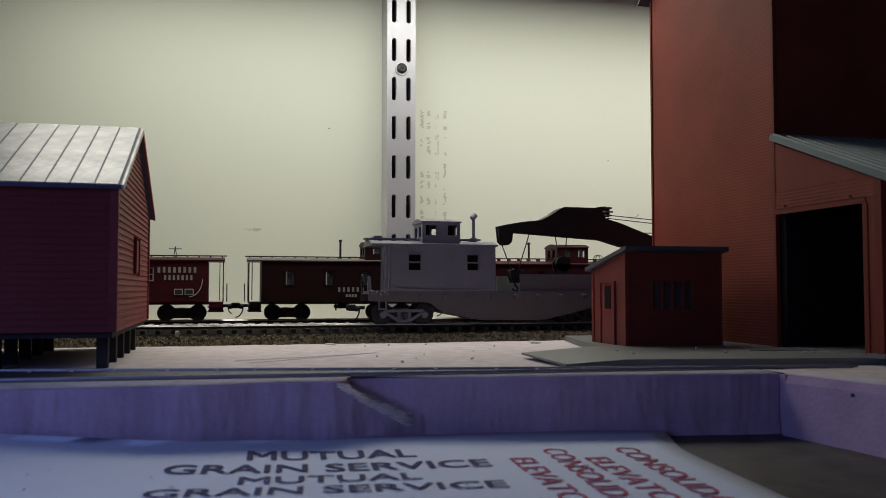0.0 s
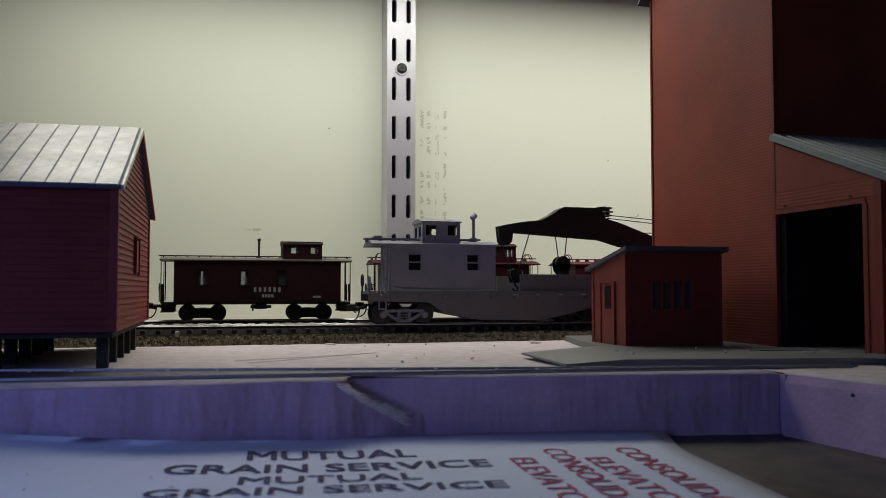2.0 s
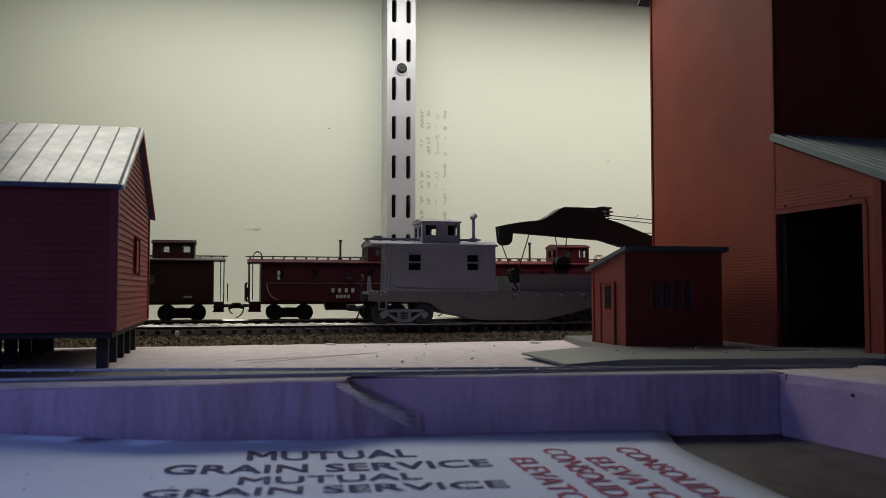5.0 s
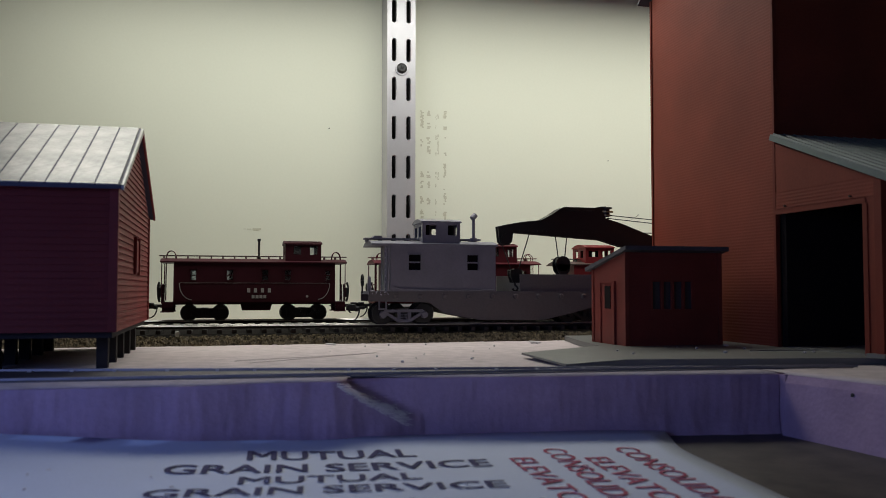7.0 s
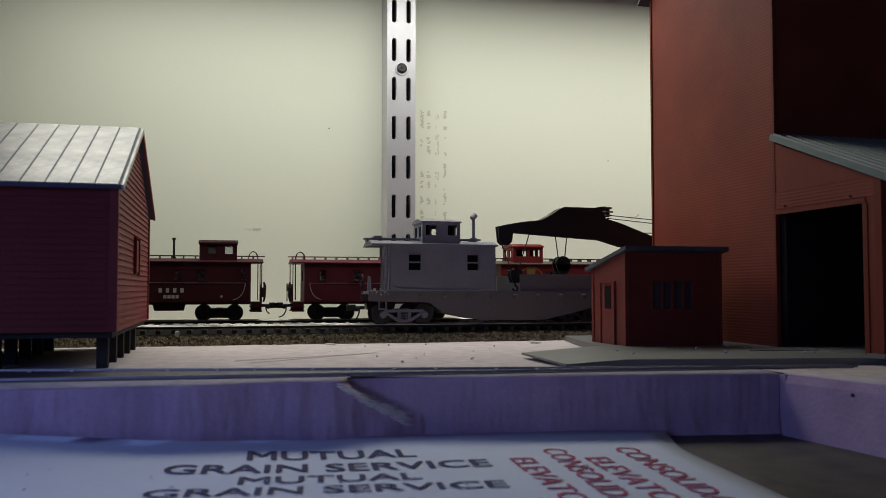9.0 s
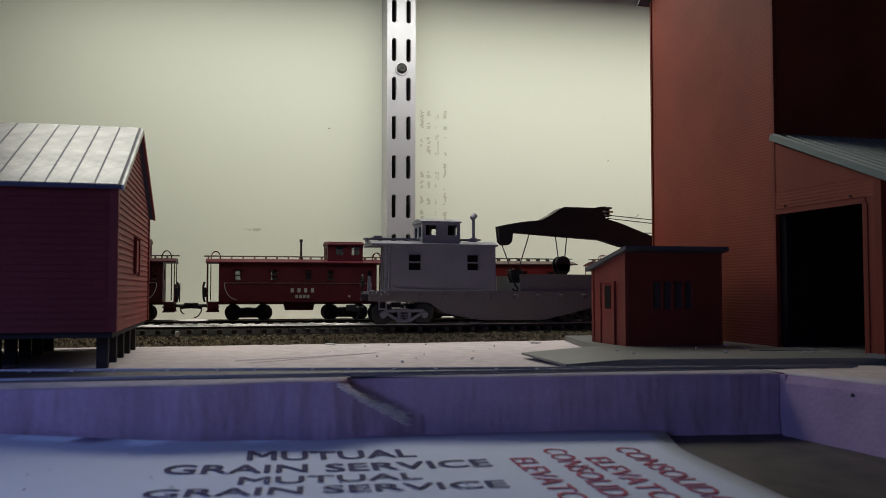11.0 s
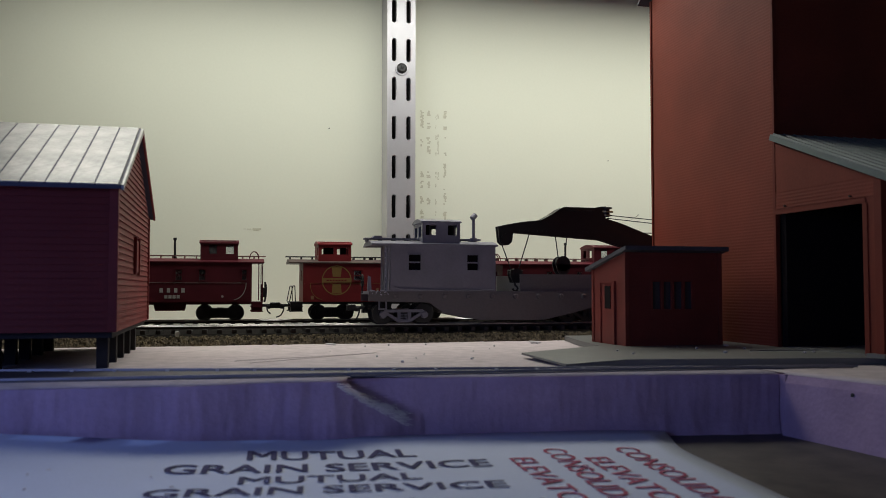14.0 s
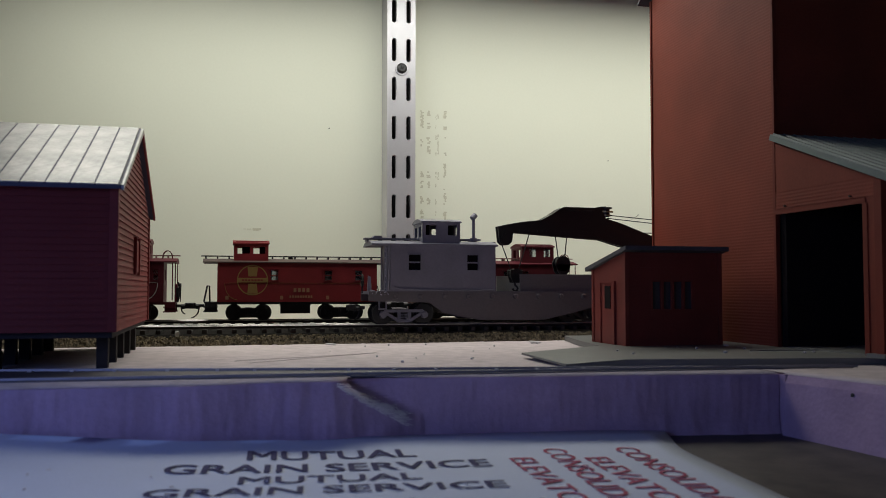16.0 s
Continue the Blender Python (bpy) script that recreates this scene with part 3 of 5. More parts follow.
# ---- buildings ----
def barn():
    """Clapboard warehouse on posts. x runs away from its gable end, which stands at x = 0."""
    X0, W, y0, y1 = -0.040, 0.21, 0.3418, 0.479
    zb, zt = 0.0367, 0.0914
    yr, zr = 0.4105, 0.1246
    bn = thing("warehouse", pose(X0, 0, 0), "dark red clapboard warehouse with grey tin roof on posts", "warehouse")
    core = prism(B(), [(y0 + 0.0012, zb), (y1 - 0.0012, zb), (y1 - 0.0012, zt), (yr, zr - 0.004), (y0 + 0.0012, zt)], "x", -W, -0.0012)
    part("wall", core, M_barn, bn)
    pitch = 0.00248
    # boards of the end wall, cut to the gable
    i = 0
    while zb + i * pitch < zr - 0.005:
        z = zb + i * pitch
        ya, yb = y0, y1
        zc = z + pitch
        if zc > zt:
            k = (zc - zt) / (zr - 0.0015 - zt)
            ya, yb = y0 + (yr - y0) * k, y1 - (y1 - yr) * k
        if yb - ya > 0.003:
            bm = prism(B(), [(0.0007, z), (0.00005, z + pitch), (-0.0014, z + pitch), (-0.0014, z)], "y", ya, yb)
            part("clapboard", bm, M_barn, bn)
        i += 1
    # boards of the long wall
    first = None
    for i in range(int((zt - zb) / pitch)):
        if first is None:
            bm = prism(B(), [(y0 - 0.0006, 0), (y0 + 0.0001, pitch), (y0 + 0.0014, pitch), (y0 + 0.0014, 0)], "x", -W, 0)
            first = part("clapboard", bm, M_barn, bn, at=pose(0, 0, zb))
        else:
            share("clapboard", first, bn, pose(0, 0, zb + i * pitch))
    part("corner_board", box(B(), -0.0020, 0.0011, y0 - 0.0010, y0 + 0.0022, zb, zt - 0.0006), M_barn, bn)
    part("corner_board", box(B(), -0.0020, 0.0011, y1 - 0.0022, y1 + 0.0006, zb, zt - 0.0016), M_barn, bn)
    part("sill_beam", box(B(), -W, -0.0008, y0 + 0.002, y1 - 0.002, zb - 0.0022, zb), M_timber, bn)
    # narrow loading window on the end wall
    wy0, wy1, wz0, wz1 = 0.4050, 0.4190, 0.0600, 0.0742
    wn = part("window", box(B(), 0.0004, 0.0013, wy0, wy1, wz0, wz1), M_barn, bn)
    part("window_frame", box(B(), 0.0006, 0.0019, wy0 - 0.0016, wy0 + 0.0003, wz0 - 0.001, wz1 + 0.0012), M_barn, wn)
    part("window_frame", box(B(), 0.0006, 0.0019, wy1 - 0.0003, wy1 + 0.0016, wz0 - 0.001, wz1 + 0.0012), M_barn, wn)
    # roof: deck, separate tin panels, seams, barge boards
    xe = 0.0024
    ey0, ez0, ey1, ez1 = 0.3368, 0.0907, 0.4842, 0.0907
    roof = part("roof", prism(B(), [(ey0, ez0), (yr, zr), (ey1, ez1), (ey1, ez1 - 0.0015), (yr, zr - 0.0020), (ey0, ez0 - 0.0015)], "x", -W - 0.003, xe), M_fascia, bn, "slate-blue edged roof deck")
    pw = 0.0084
    pan = seam = None
    L = math.hypot(yr - ey0, zr - ez0)
    sl = math.degrees(math.atan2(zr - ez0, yr - ey0))
    for side in (0, 1):
        base = pose(0, ey0, ez0, sl) if side == 0 else pose(0, ey1, ez1, sl, 0, 180)
        for i in range(25):
            xa = xe - 0.0007 - pw * (i + 1)
            m = base @ pose(xa if side == 0 else -xa - pw, 0, 0)
            if pan is None:
                pan = part("roof_panel", box(B(), 0.00035, pw - 0.00035, -0.0003, L + 0.0002, 0.00008, 0.00052), M_tin, roof, at=m)
                seam = part("seam", box(B(), -0.00035, 0.00035, -0.0002, L, 0.00005, 0.00030), M_fascia, roof, at=m)
            else:
                share("roof_panel", pan, roof, m)
                share("seam", seam, roof, m)
    for a, b, y in ((ey0, yr, 0), (ey1, yr, 1)):
        part("barge_board", prism(B(), [(a, ez0 + 0.0001), (yr, zr + 0.0001), (yr, zr - 0.0026), (a, ez0 - 0.0020)], "x", xe, xe + 0.0009), M_tin if y == 0 else M_barn, roof)
    # posts
    post = None
    for xi, dx in enumerate((-0.0058, -0.044, -0.080, -0.116, -0.152, -0.188)):
        for yy in (0.3590, 0.3850, 0.4110, 0.4370, 0.4625):
            if post is None:
                post = part("post", prism(B(), [(-0.0021, -0.0021), (0.0021, -0.0021), (0.0021, 0.0021), (-0.0021, 0.0021)], "z", FT + 0.0004, zb - 0.0020), M_timber, bn, at=pose(dx, yy, 0))
            else:
                share("post", post, bn, pose(dx, yy, 0))


def ribs(bm, axis, c, sgn, a0, a1, z0, z1, pitch=0.00155, amp=0.00005):
    """A skin with rounded horizontal ribs on a wall at axis = c facing sgn."""
    n = int((z1 - z0) / pitch * 4)
    vs = []
    for i in range(n + 1):
        z = z0 + (z1 - z0) * i / n
        o = c + sgn * (0.0004 + amp * math.sin(2 * math.pi * (z - z0) / pitch))
        vs.append([bm.verts.new((o, a, z) if axis == "x" else (a, o, z)) for a in (a0, a1)])
    for p, q in zip(vs, vs[1:]):
        bm.faces.new((p[0], p[1], q[1], q[0])).smooth = True
    return bm


def elevator():
    X, yn, yf, z0, zt = 0.255, 0.365, 0.488, 0.0251, 0.2315
    X1 = 0.40
    tw = thing("grain_elevator", pose(0, 0, 0), "tall oxide-red corrugated grain elevator with drive-through annex", "grain elevator")
    part("wall", box(B(), X + 0.001, X1 - 0.001, yn + 0.001, yf - 0.001, z0, zt), M_tower, tw)
    part("corrugated_cladding", ribs(B(), "x", X + 0.0008, -1, yn + 0.001, yf - 0.001, z0, zt), M_tower, tw)
    part("corrugated_cladding", ribs(B(), "y", yn + 0.0008, -1, X + 0.001, X1 - 0.001, 0.1185, zt), M_tower, tw)
    for xx, yy in ((X, yn), (X, yf), (X1, yn), (X1, yf)):
        part("corner_trim", box(B(), xx - 0.0003, xx + 0.0018, yy - 0.0008, yy + 0.0008, z0, zt), M_trim, tw)
    part("roof", prism(B(), [(yn - 0.008, zt + 0.001), ((yn + yf) / 2, zt + 0.045), (yf + 0.0065, zt + 0.001), (yf + 0.0065, zt - 0.001), ((yn + yf) / 2, zt + 0.042), (yn - 0.008, zt - 0.001)], "x", X - 0.0055, X1 + 0.005), M_greyroof, tw, "grey tin roof")
    part("gable", prism(B(), [(yn, zt - 0.0005), (yf, zt - 0.0005), ((yn + yf) / 2, zt + 0.042)], "x", X + 0.0005, X1), M_tower, tw)
    # annex over the unloading drive
    an = part("annex_wall", pierced(B(), 0.297, 0.365, 0.0251, 0.0950, 0, 0.0022, [(0.3055, 0.3646, 0.0251, 0.0885)]), M_tower, tw, "oxide-red annex wall with an open doorway",
              at=Matrix(((0, 1, 0, X), (1, 0, 0, 0), (0, 0, 1, 0), (0, 0, 0, 1))))
    part("upper_wall", prism(B(), [(0.297, 0.0950), (0.365, 0.0950), (0.365, 0.1225), (0.297, 0.0972)], "x", X, X + 0.0022), M_tower, tw)
    part("corrugated_cladding", ribs(B(), "x", X, -1, 0.298, 0.3638, 0.0905, 0.0985), M_tower, tw)
    part("door_trim", box(B(), X - 0.0005, X + 0.001, 0.3040, 0.3640, 0.0880, 0.0902), M_trim, tw)
    part("door_trim", box(B(), X - 0.0005, X + 0.001, 0.3030, 0.3056, 0.0252, 0.0879), M_trim, tw)
    part("door_track_bolt", rod(B(), (X - 0.0016, 0.3120, 0.0915), (X, 0.3120, 0.0915), 0.0004, 8), M_black, tw)
    part("door_track_bolt", rod(B(), (X - 0.0016, 0.3560, 0.0915), (X, 0.3560, 0.0915), 0.0004, 8), M_black, tw)
    part("annex_wall", box(B(), X + 0.0001, 0.370, 0.2950, 0.2972, 0.0251, 0.0965), M_trim, tw)
    part("annex_wall", box(B(), 0.368, 0.370, 0.2974, 0.365, 0.0251, 0.0965), M_tower, tw)
    part("corner_trim", box(B(), X - 0.0014, X + 0.0018, 0.2938, 0.2978, 0.0251, 0.0968), M_trim, tw)
    part("concrete_foot", box(B(), X - 0.004, X + 0.006, 0.2905, 0.3010, 0.0251, 0.0266), M_plate, tw)
    # near-black panel added to paint the shade inside the doorway
    part("drive_shade_panel", box(B(), X + 0.0024, 0.3678, 0.3600, 0.3642, 0.0252, 0.0960), M_inside, tw)
    part("drive_floor", box(B(), X + 0.0024, 0.3678, 0.2974, 0.3598, 0.0251, 0.0255), M_plate, tw)
    # sloping ribbed roof of the annex
    p0, p1 = Vector((0.2865, 0.0955)), Vector((0.3640, 0.1250))
    sl = math.degrees(math.atan2(p1.y - p0.y, p1.x - p0.x))
    L = (p1 - p0).length
    rf = part("annex_roof", box(B(), -0.0026, 0.121, 0, L, -0.0002, 0.0014), M_greenroof, tw, "grey-green ribbed tin roof", at=pose(X, p0.x, p0.y, sl))
    rib = None
    for i in range(22):
        m = pose(-0.0014 + i * 0.0056, 0, 0.0014)
        if rib is None:
            rib = part("rib", prism(B(), [(-0.0007, -0.0001), (0.0007, -0.0001), (0.0004, 0.0009), (-0.0004, 0.0009)], "y", -0.0004, L - 0.0005), M_greenroof, rf, at=m)
        else:
            share("rib", rib, rf, m)
    part("fascia", box(B(), -0.0031, -0.0025, -0.0005, L, -0.0012, 0.0016), M_greenroof, rf)
    part("fascia", box(B(), -0.0025, 0.121, -0.0008, -0.0001, -0.0014, 0.0010), M_greenroof, rf)
    part("flashing", box(B(), X, 0.37, 0.3605, 0.3640, 0.1252, 0.1262), M_greenroof, tw)


def shed():
    x0, x1, y0, y1, z0 = 0.187, 0.238, 0.386, 0.4245, 0.0251
    zf, zbk = 0.0703, 0.0626
    sh = thing("office_shed", pose(0, 0, 0), "small dark red shed with flat sloping grey roof", "shed")
    wx = [(0.2003, 0.2234, 0.0427, 0.0562)]
    part("wall", pierced(B(), x0, x1, z0, 0.0626, y0, y0 + 0.0015, wx), M_shed, sh)
    part("wall", box(B(), x0, x1, y0, y0 + 0.0015, 0.0626, zf), M_shed, sh)
    part("wall", prism(B(), [(y0 + 0.0015, z0), (y1, z0), (y1, zbk), (y0 + 0.0015, zf)], "x", x0, x0 + 0.0015), M_shed, sh)
    part("wall", prism(B(), [(y0 + 0.0015, z0), (y1, z0), (y1, zbk), (y0 + 0.0015, zf)], "x", x1 - 0.0015, x1), M_shed, sh)
    part("wall", box(B(), x0 + 0.0015, x1 - 0.0015, y1 - 0.0015, y1, z0, zbk), M_shed, sh)
    for xx in (x0 - 0.0006, x1 - 0.0014):
        part("corner_trim", box(B(), xx, xx + 0.0020, y0 - 0.0006, y0 + 0.0016, z0, zf), M_shed, sh)
    part("corner_trim", box(B(), x0 - 0.0006, x0 + 0.0014, y1 - 0.0016, y1 + 0.0006, z0, zbk), M_shed, sh)
    # clapboards of the front and the side
    p = 0.0021
    for i in range(int((zf - z0) / p)):
        z = z0 + i * p
        prof = [(0, 0), (0, p), (-0.0004, 0.0002), (-0.0004, 0)]
        for xa, xb in (((x0 + 0.0015, 0.1998), (0.2239, x1 - 0.0015)) if 0.0410 < z < 0.0560 else ((x0 + 0.0015, x1 - 0.0015),)):
            part("clapboard", prism(B(), [(y0 + a, z + b) for a, b in prof], "x", xa, xb), M_shed, sh)
    wn = part("window", box(B(), 0.2005, 0.2232, y0 + 0.0008, y0 + 0.0012, 0.0429, 0.0560), M_glass, sh, "grey glazed window")
    for xx in (0.2003, 0.2061, 0.2118, 0.2176, 0.2229):
        part("mullion", box(B(), xx - 0.0008, xx + 0.0008, y0 - 0.0004, y0 + 0.0007, 0.0427, 0.0562), M_shed, wn)
    part("window_sill", box(B(), 0.1995, 0.2242, y0 - 0.0008, y0 + 0.0006, 0.0416, 0.0427), M_shed, wn)
    dr = part("door", box(B(), x0 - 0.0005, x0 + 0.0002, 0.3985, 0.4130, z0, 0.0554), M_shed, sh)
    for yy in (0.3970, 0.4130):
        part("door_frame", box(B(), x0 - 0.0011, x0 + 0.0001, yy, yy + 0.0014, z0, 0.0565), M_shed, dr)
    part("door_frame", box(B(), x0 - 0.0011, x0 + 0.0001, 0.3985, 0.4130, 0.0555, 0.0565), M_shed, dr)
    part("pane", box(B(), x0 - 0.0008, x0 - 0.0003, 0.4020, 0.4085, 0.0428, 0.0540), M_inside, dr, "dark door pane")
    part("roof", prism(B(), [(y0 - 0.0045, zf + 0.0010), (y1 + 0.0055, zbk - 0.0008), (y1 + 0.0055, zbk + 0.0012), (y0 - 0.0045, zf + 0.0030)], "x", x0 - 0.0022, x1 + 0.0022), M_greyroof, sh, "dark grey felt roof")


def base_plate():
    """A plate whose free corner has warped up off the ground."""
    lo, hi = FT + 0.0008, 0.0251
    rim = [(0.1269, 0.3139, 0.0228, 0.0237), (0.1521, 0.3138, lo, hi), (0.2509, 0.2979, lo, hi), (0.48, 0.2600, lo, hi), (0.48, 0.482, lo, hi), (0.194, 0.482, lo, hi),
           (0.184, 0.440, lo, hi), (0.1761, 0.3932, lo, hi), (0.150, 0.3780, 0.0229, 0.0249), (0.1263, 0.3640, 0.0238, 0.0246)]
    bm = B()
    low = [bm.verts.new((x, y, a)) for x, y, a, _ in rim]
    top = [bm.verts.new((x, y, b)) for x, y, _, b in rim]
    n = len(rim)
    caps = [bm.faces.new(low[::-1]), bm.faces.new(top)]
    for i in range(n):
        bm.faces.new((low[i], low[(i + 1) % n], top[(i + 1) % n], top[i]))
    bmesh.ops.triangulate(bm, faces=caps)
    pl = tagged(part("base_plate", bm, M_plate), "grey plastic base plate under the elevator with a warped corner", "base plate", kind="structure")
    part("moulded_ridge", box(B(), 0.1720, 0.2480, 0.3300, 0.3312, 0.0250, 0.0255), M_plate, pl, at=pose(0.02, 0.032, 0, 0, 0, -6))
    rnd = random.Random(17)
    for i in range(11):
        x = rnd.uniform(0.165, 0.252)
        y = rnd.uniform(0.318, 0.372)
        q = rnd.uniform(0.0003, 0.0009)
        bm = B()
        bmesh.ops.create_icosphere(bm, subdivisions=1, radius=q, matrix=Matrix.Diagonal((1.5, 1, 0.7, 1)))
        tagged(part("plaster_crumb", bm, M_crumb, at=pose(x, y, 0.0251 + q * 0.5, 0, 0, rnd.uniform(0, 180))), "pale plaster crumb lying on the plastic base plate", "debris", "crumbs on the base plate")


# ---- rolling stock, drawn in millimetres from the rail top and the car's middle ----
def wheelset(r=4.9, gauge=8.2):
    bm = B()
    for s in (-1, 1):
        rod(bm, (0, s * gauge, 0), (0, s * (gauge - 1.9), 0), r, 22)
        rod(bm, (0, s * (gauge - 1.9), 0), (0, s * (gauge - 2.4), 0), r + 0.6, 22)
        rod(bm, (0, s * (gauge + 0.35), 0), (0, s * gauge, 0), r * 0.45, 12)
        for k in range(4):
            a = k * math.pi / 2
            box(bm, r * 0.62 * math.cos(a) - 0.35, r * 0.62 * math.cos(a) + 0.35, s * gauge - 0.15, s * gauge + 0.15, r * 0.62 * math.sin(a) - 0.35, r * 0.62 * math.sin(a) + 0.35)
    rod(bm, (0, -gauge, 0), (0, gauge, 0), 1.0, 10)
    bmesh.ops.scale(bm, vec=(0.001, 0.001, 0.001), verts=bm.verts)
    return mesh_of("wheelset", bm, M_black)


WHEELS = None
ROLLING = []


def truck(car, x, base, mat, moving=True, label=""):
    """Two wheelsets between arch-bar side frames."""
    global WHEELS
    if WHEELS is None:
        WHEELS = wheelset()
    bm = B()
    h = base / 2
    for s in (-1, 1):
        y0, y1 = s * 9.3, s * 10.6
        ya, yb = min(y0, y1), max(y0, y1)
        prism(bm, [(-h - 2.4, 6.6), (h + 2.4, 6.6), (h + 2.4, 7.7), (-h - 2.4, 7.7)], "y", ya, yb)
        prism(bm, [(-h - 0.4, 6.7), (-2.8, 1.6), (2.8, 1.6), (h + 0.4, 6.7), (h - 2.4, 6.7), (2.0, 3.3), (-2.0, 3.3), (-h + 2.4, 6.7)], "y", ya, yb)
        for e in (-1, 1):
            box(bm, e * h - 1.8, e * h + 1.8, ya - 0.3, yb + 0.5, 3.3, 7.2)
            rod(bm, (e * h, s * 10.3, 4.9), (e * h, s * 11.5, 4.9), 1.25, 10)
        for e in (-1.4, 0, 1.4):
            rod(bm, (e, s * 9.9, 3.4), (e, s * 9.9, 6.8), 0.75, 8)
    box(bm, -2.2, 2.2, -10.2, 10.2, 5.0, 8.0)
    box(bm, -h + 2.0, h - 2.0, -7.5, 7.5, 1.5, 7.4)
    t = pm("truck", bm, mat, car, label, pose(x * 0.001, 0, 0))
    for e in (-1, 1):
        w = new("wheelset", WHEELS)
        w.parent = t
        w.matrix_basis = pose(e * h * 0.001, 0, 0.0049)
        if moving:
            ROLLING.append((w, e * h * 0.001))
    return t


def arch_truck(car, x, base, mat, wheels, r):
    """A truck with heavy side frames, a spring nest at the middle and round journal lids; each side frame is a part."""
    h = base / 2
    bm = box(B(), -2.4, 2.4, -10.0, 10.0, 3.0, 8.6)
    t = pm("truck", bm, M_black, car, "", pose(x * 0.001, 0, 0))
    for s in (-1, 1):
        bm = B()
        ya, yb = sorted((s * 10.2, s * 12.0))
        prism(bm, [(-h - 0.8, 6.8), (h + 0.8, 6.8), (h - 1.2, 8.5), (-h + 1.2, 8.5)], "y", ya, yb)
        for e in (-1, 1):
            prism(bm, [(e * (h + 0.6), 6.9), (e * (h - 2.0), 6.9), (e * 2.9, 2.9), (e * 3.6, 0.9)], "y", ya, yb)
            box(bm, min(e * 2.3, e * 4.0), max(e * 2.3, e * 4.0), ya - 0.2, yb + 0.2, 0.9, 7.6)
            rod(bm, (e * h, s * 9.8, 5.4), (e * h, s * 12.6, 5.4), 2.3, 14, 1.9)
        box(bm, -3.8, 3.8, ya, yb, 0.9, 2.4)
        for q in (-1.2, 1.2):
            for k in range(4):
                rod(bm, (q, s * 11.0, 2.4 + k), (q, s * 11.0, 2.9 + k), 0.95, 9)
        pm("side_frame", bm, mat, t)
    for e in (-1, 1):
        w = new("wheelset", wheels)
        w.parent = t
        w.matrix_basis = pose(e * h * 0.001, 0, r * 0.001)


def coupler(car, x, d, hose=True):
    bm = B()
    box(bm, min(x, x + d * 6.5), max(x, x + d * 6.5), -1.2, 1.2, 8.4, 10.4)
    for a, b, y0, y1, z0, z1 in ((5.6, 9.8, -2.2, 1.4, 7.6, 11.4), (9.0, 11.2, -2.5, -0.9, 7.9, 11.2), (3.2, 5.8, -1.7, 1.7, 7.2, 9.8)):
        box(bm, min(x + d * a, x + d * b), max(x + d * a, x + d * b), y0, y1, z0, z1)
    bmesh.ops.bevel(bm, geom=bm.edges[:], offset=0.3, segments=1, affect="EDGES")
    c = pm("coupler", bm, M_black, car)
    if hose:
        long_ = d < 0
        w, h = (5.0, 6.8) if long_ else (2.6, 4.2)
        pts = [(x + d * (3.4 + w * (1 - math.cos(a))), -1.9, 8.4 - h * math.sin(a)) for a in [i * math.pi / 20 for i in range(11)]]
        pm("air_hose", wire(B(), pts, 0.45, 6), M_black, c)


def bars(car, name, z, h, spec, mat, y=-15.75):
    """Plain upright blocks in place of lettering: (x0, x1) pairs."""
    bm = B()
    for a, b in spec:
        box(bm, a, b, y - 0.08, y + 0.1, z, z + h)
    return pm(name, bm, mat, car)


def curved_stripe(car, xb0, xb1, z_line, z_low, y=-15.62, mat=None, w=0.35, line=True):
    """Thin line along the side that drops in a quarter round at both ends."""
    bm = B()
    if line:
        box(bm, xb0 + 4, xb1 - 4, y - 0.12, y + 0.05, z_line - w / 2, z_line + w / 2)
    for xe, d in ((xb0 + 4, -1), (xb1 - 4, 1)):
        pts = []
        R = z_line - z_low
        for i in range(9):
            a = i * math.pi / 16
            pts.append((xe - d * R * 0.0 + d * 0.4 - d * (1 - math.cos(a)) * R * 0.72, z_line - math.sin(a) * R))
        for p, q in zip(pts, pts[1:]):
            n = Vector((q[1] - p[1], -(q[0] - p[0]))).normalized() * w
            prism(bm, [(p[0] - n.x, p[1] - n.y), (p[0] + n.x, p[1] + n.y), (q[0] + n.x, q[1] + n.y), (q[0] - n.x, q[1] - n.y)], "y", y - 0.12, y + 0.05)
    return pm("side_stripe", bm, mat or M_white, car)


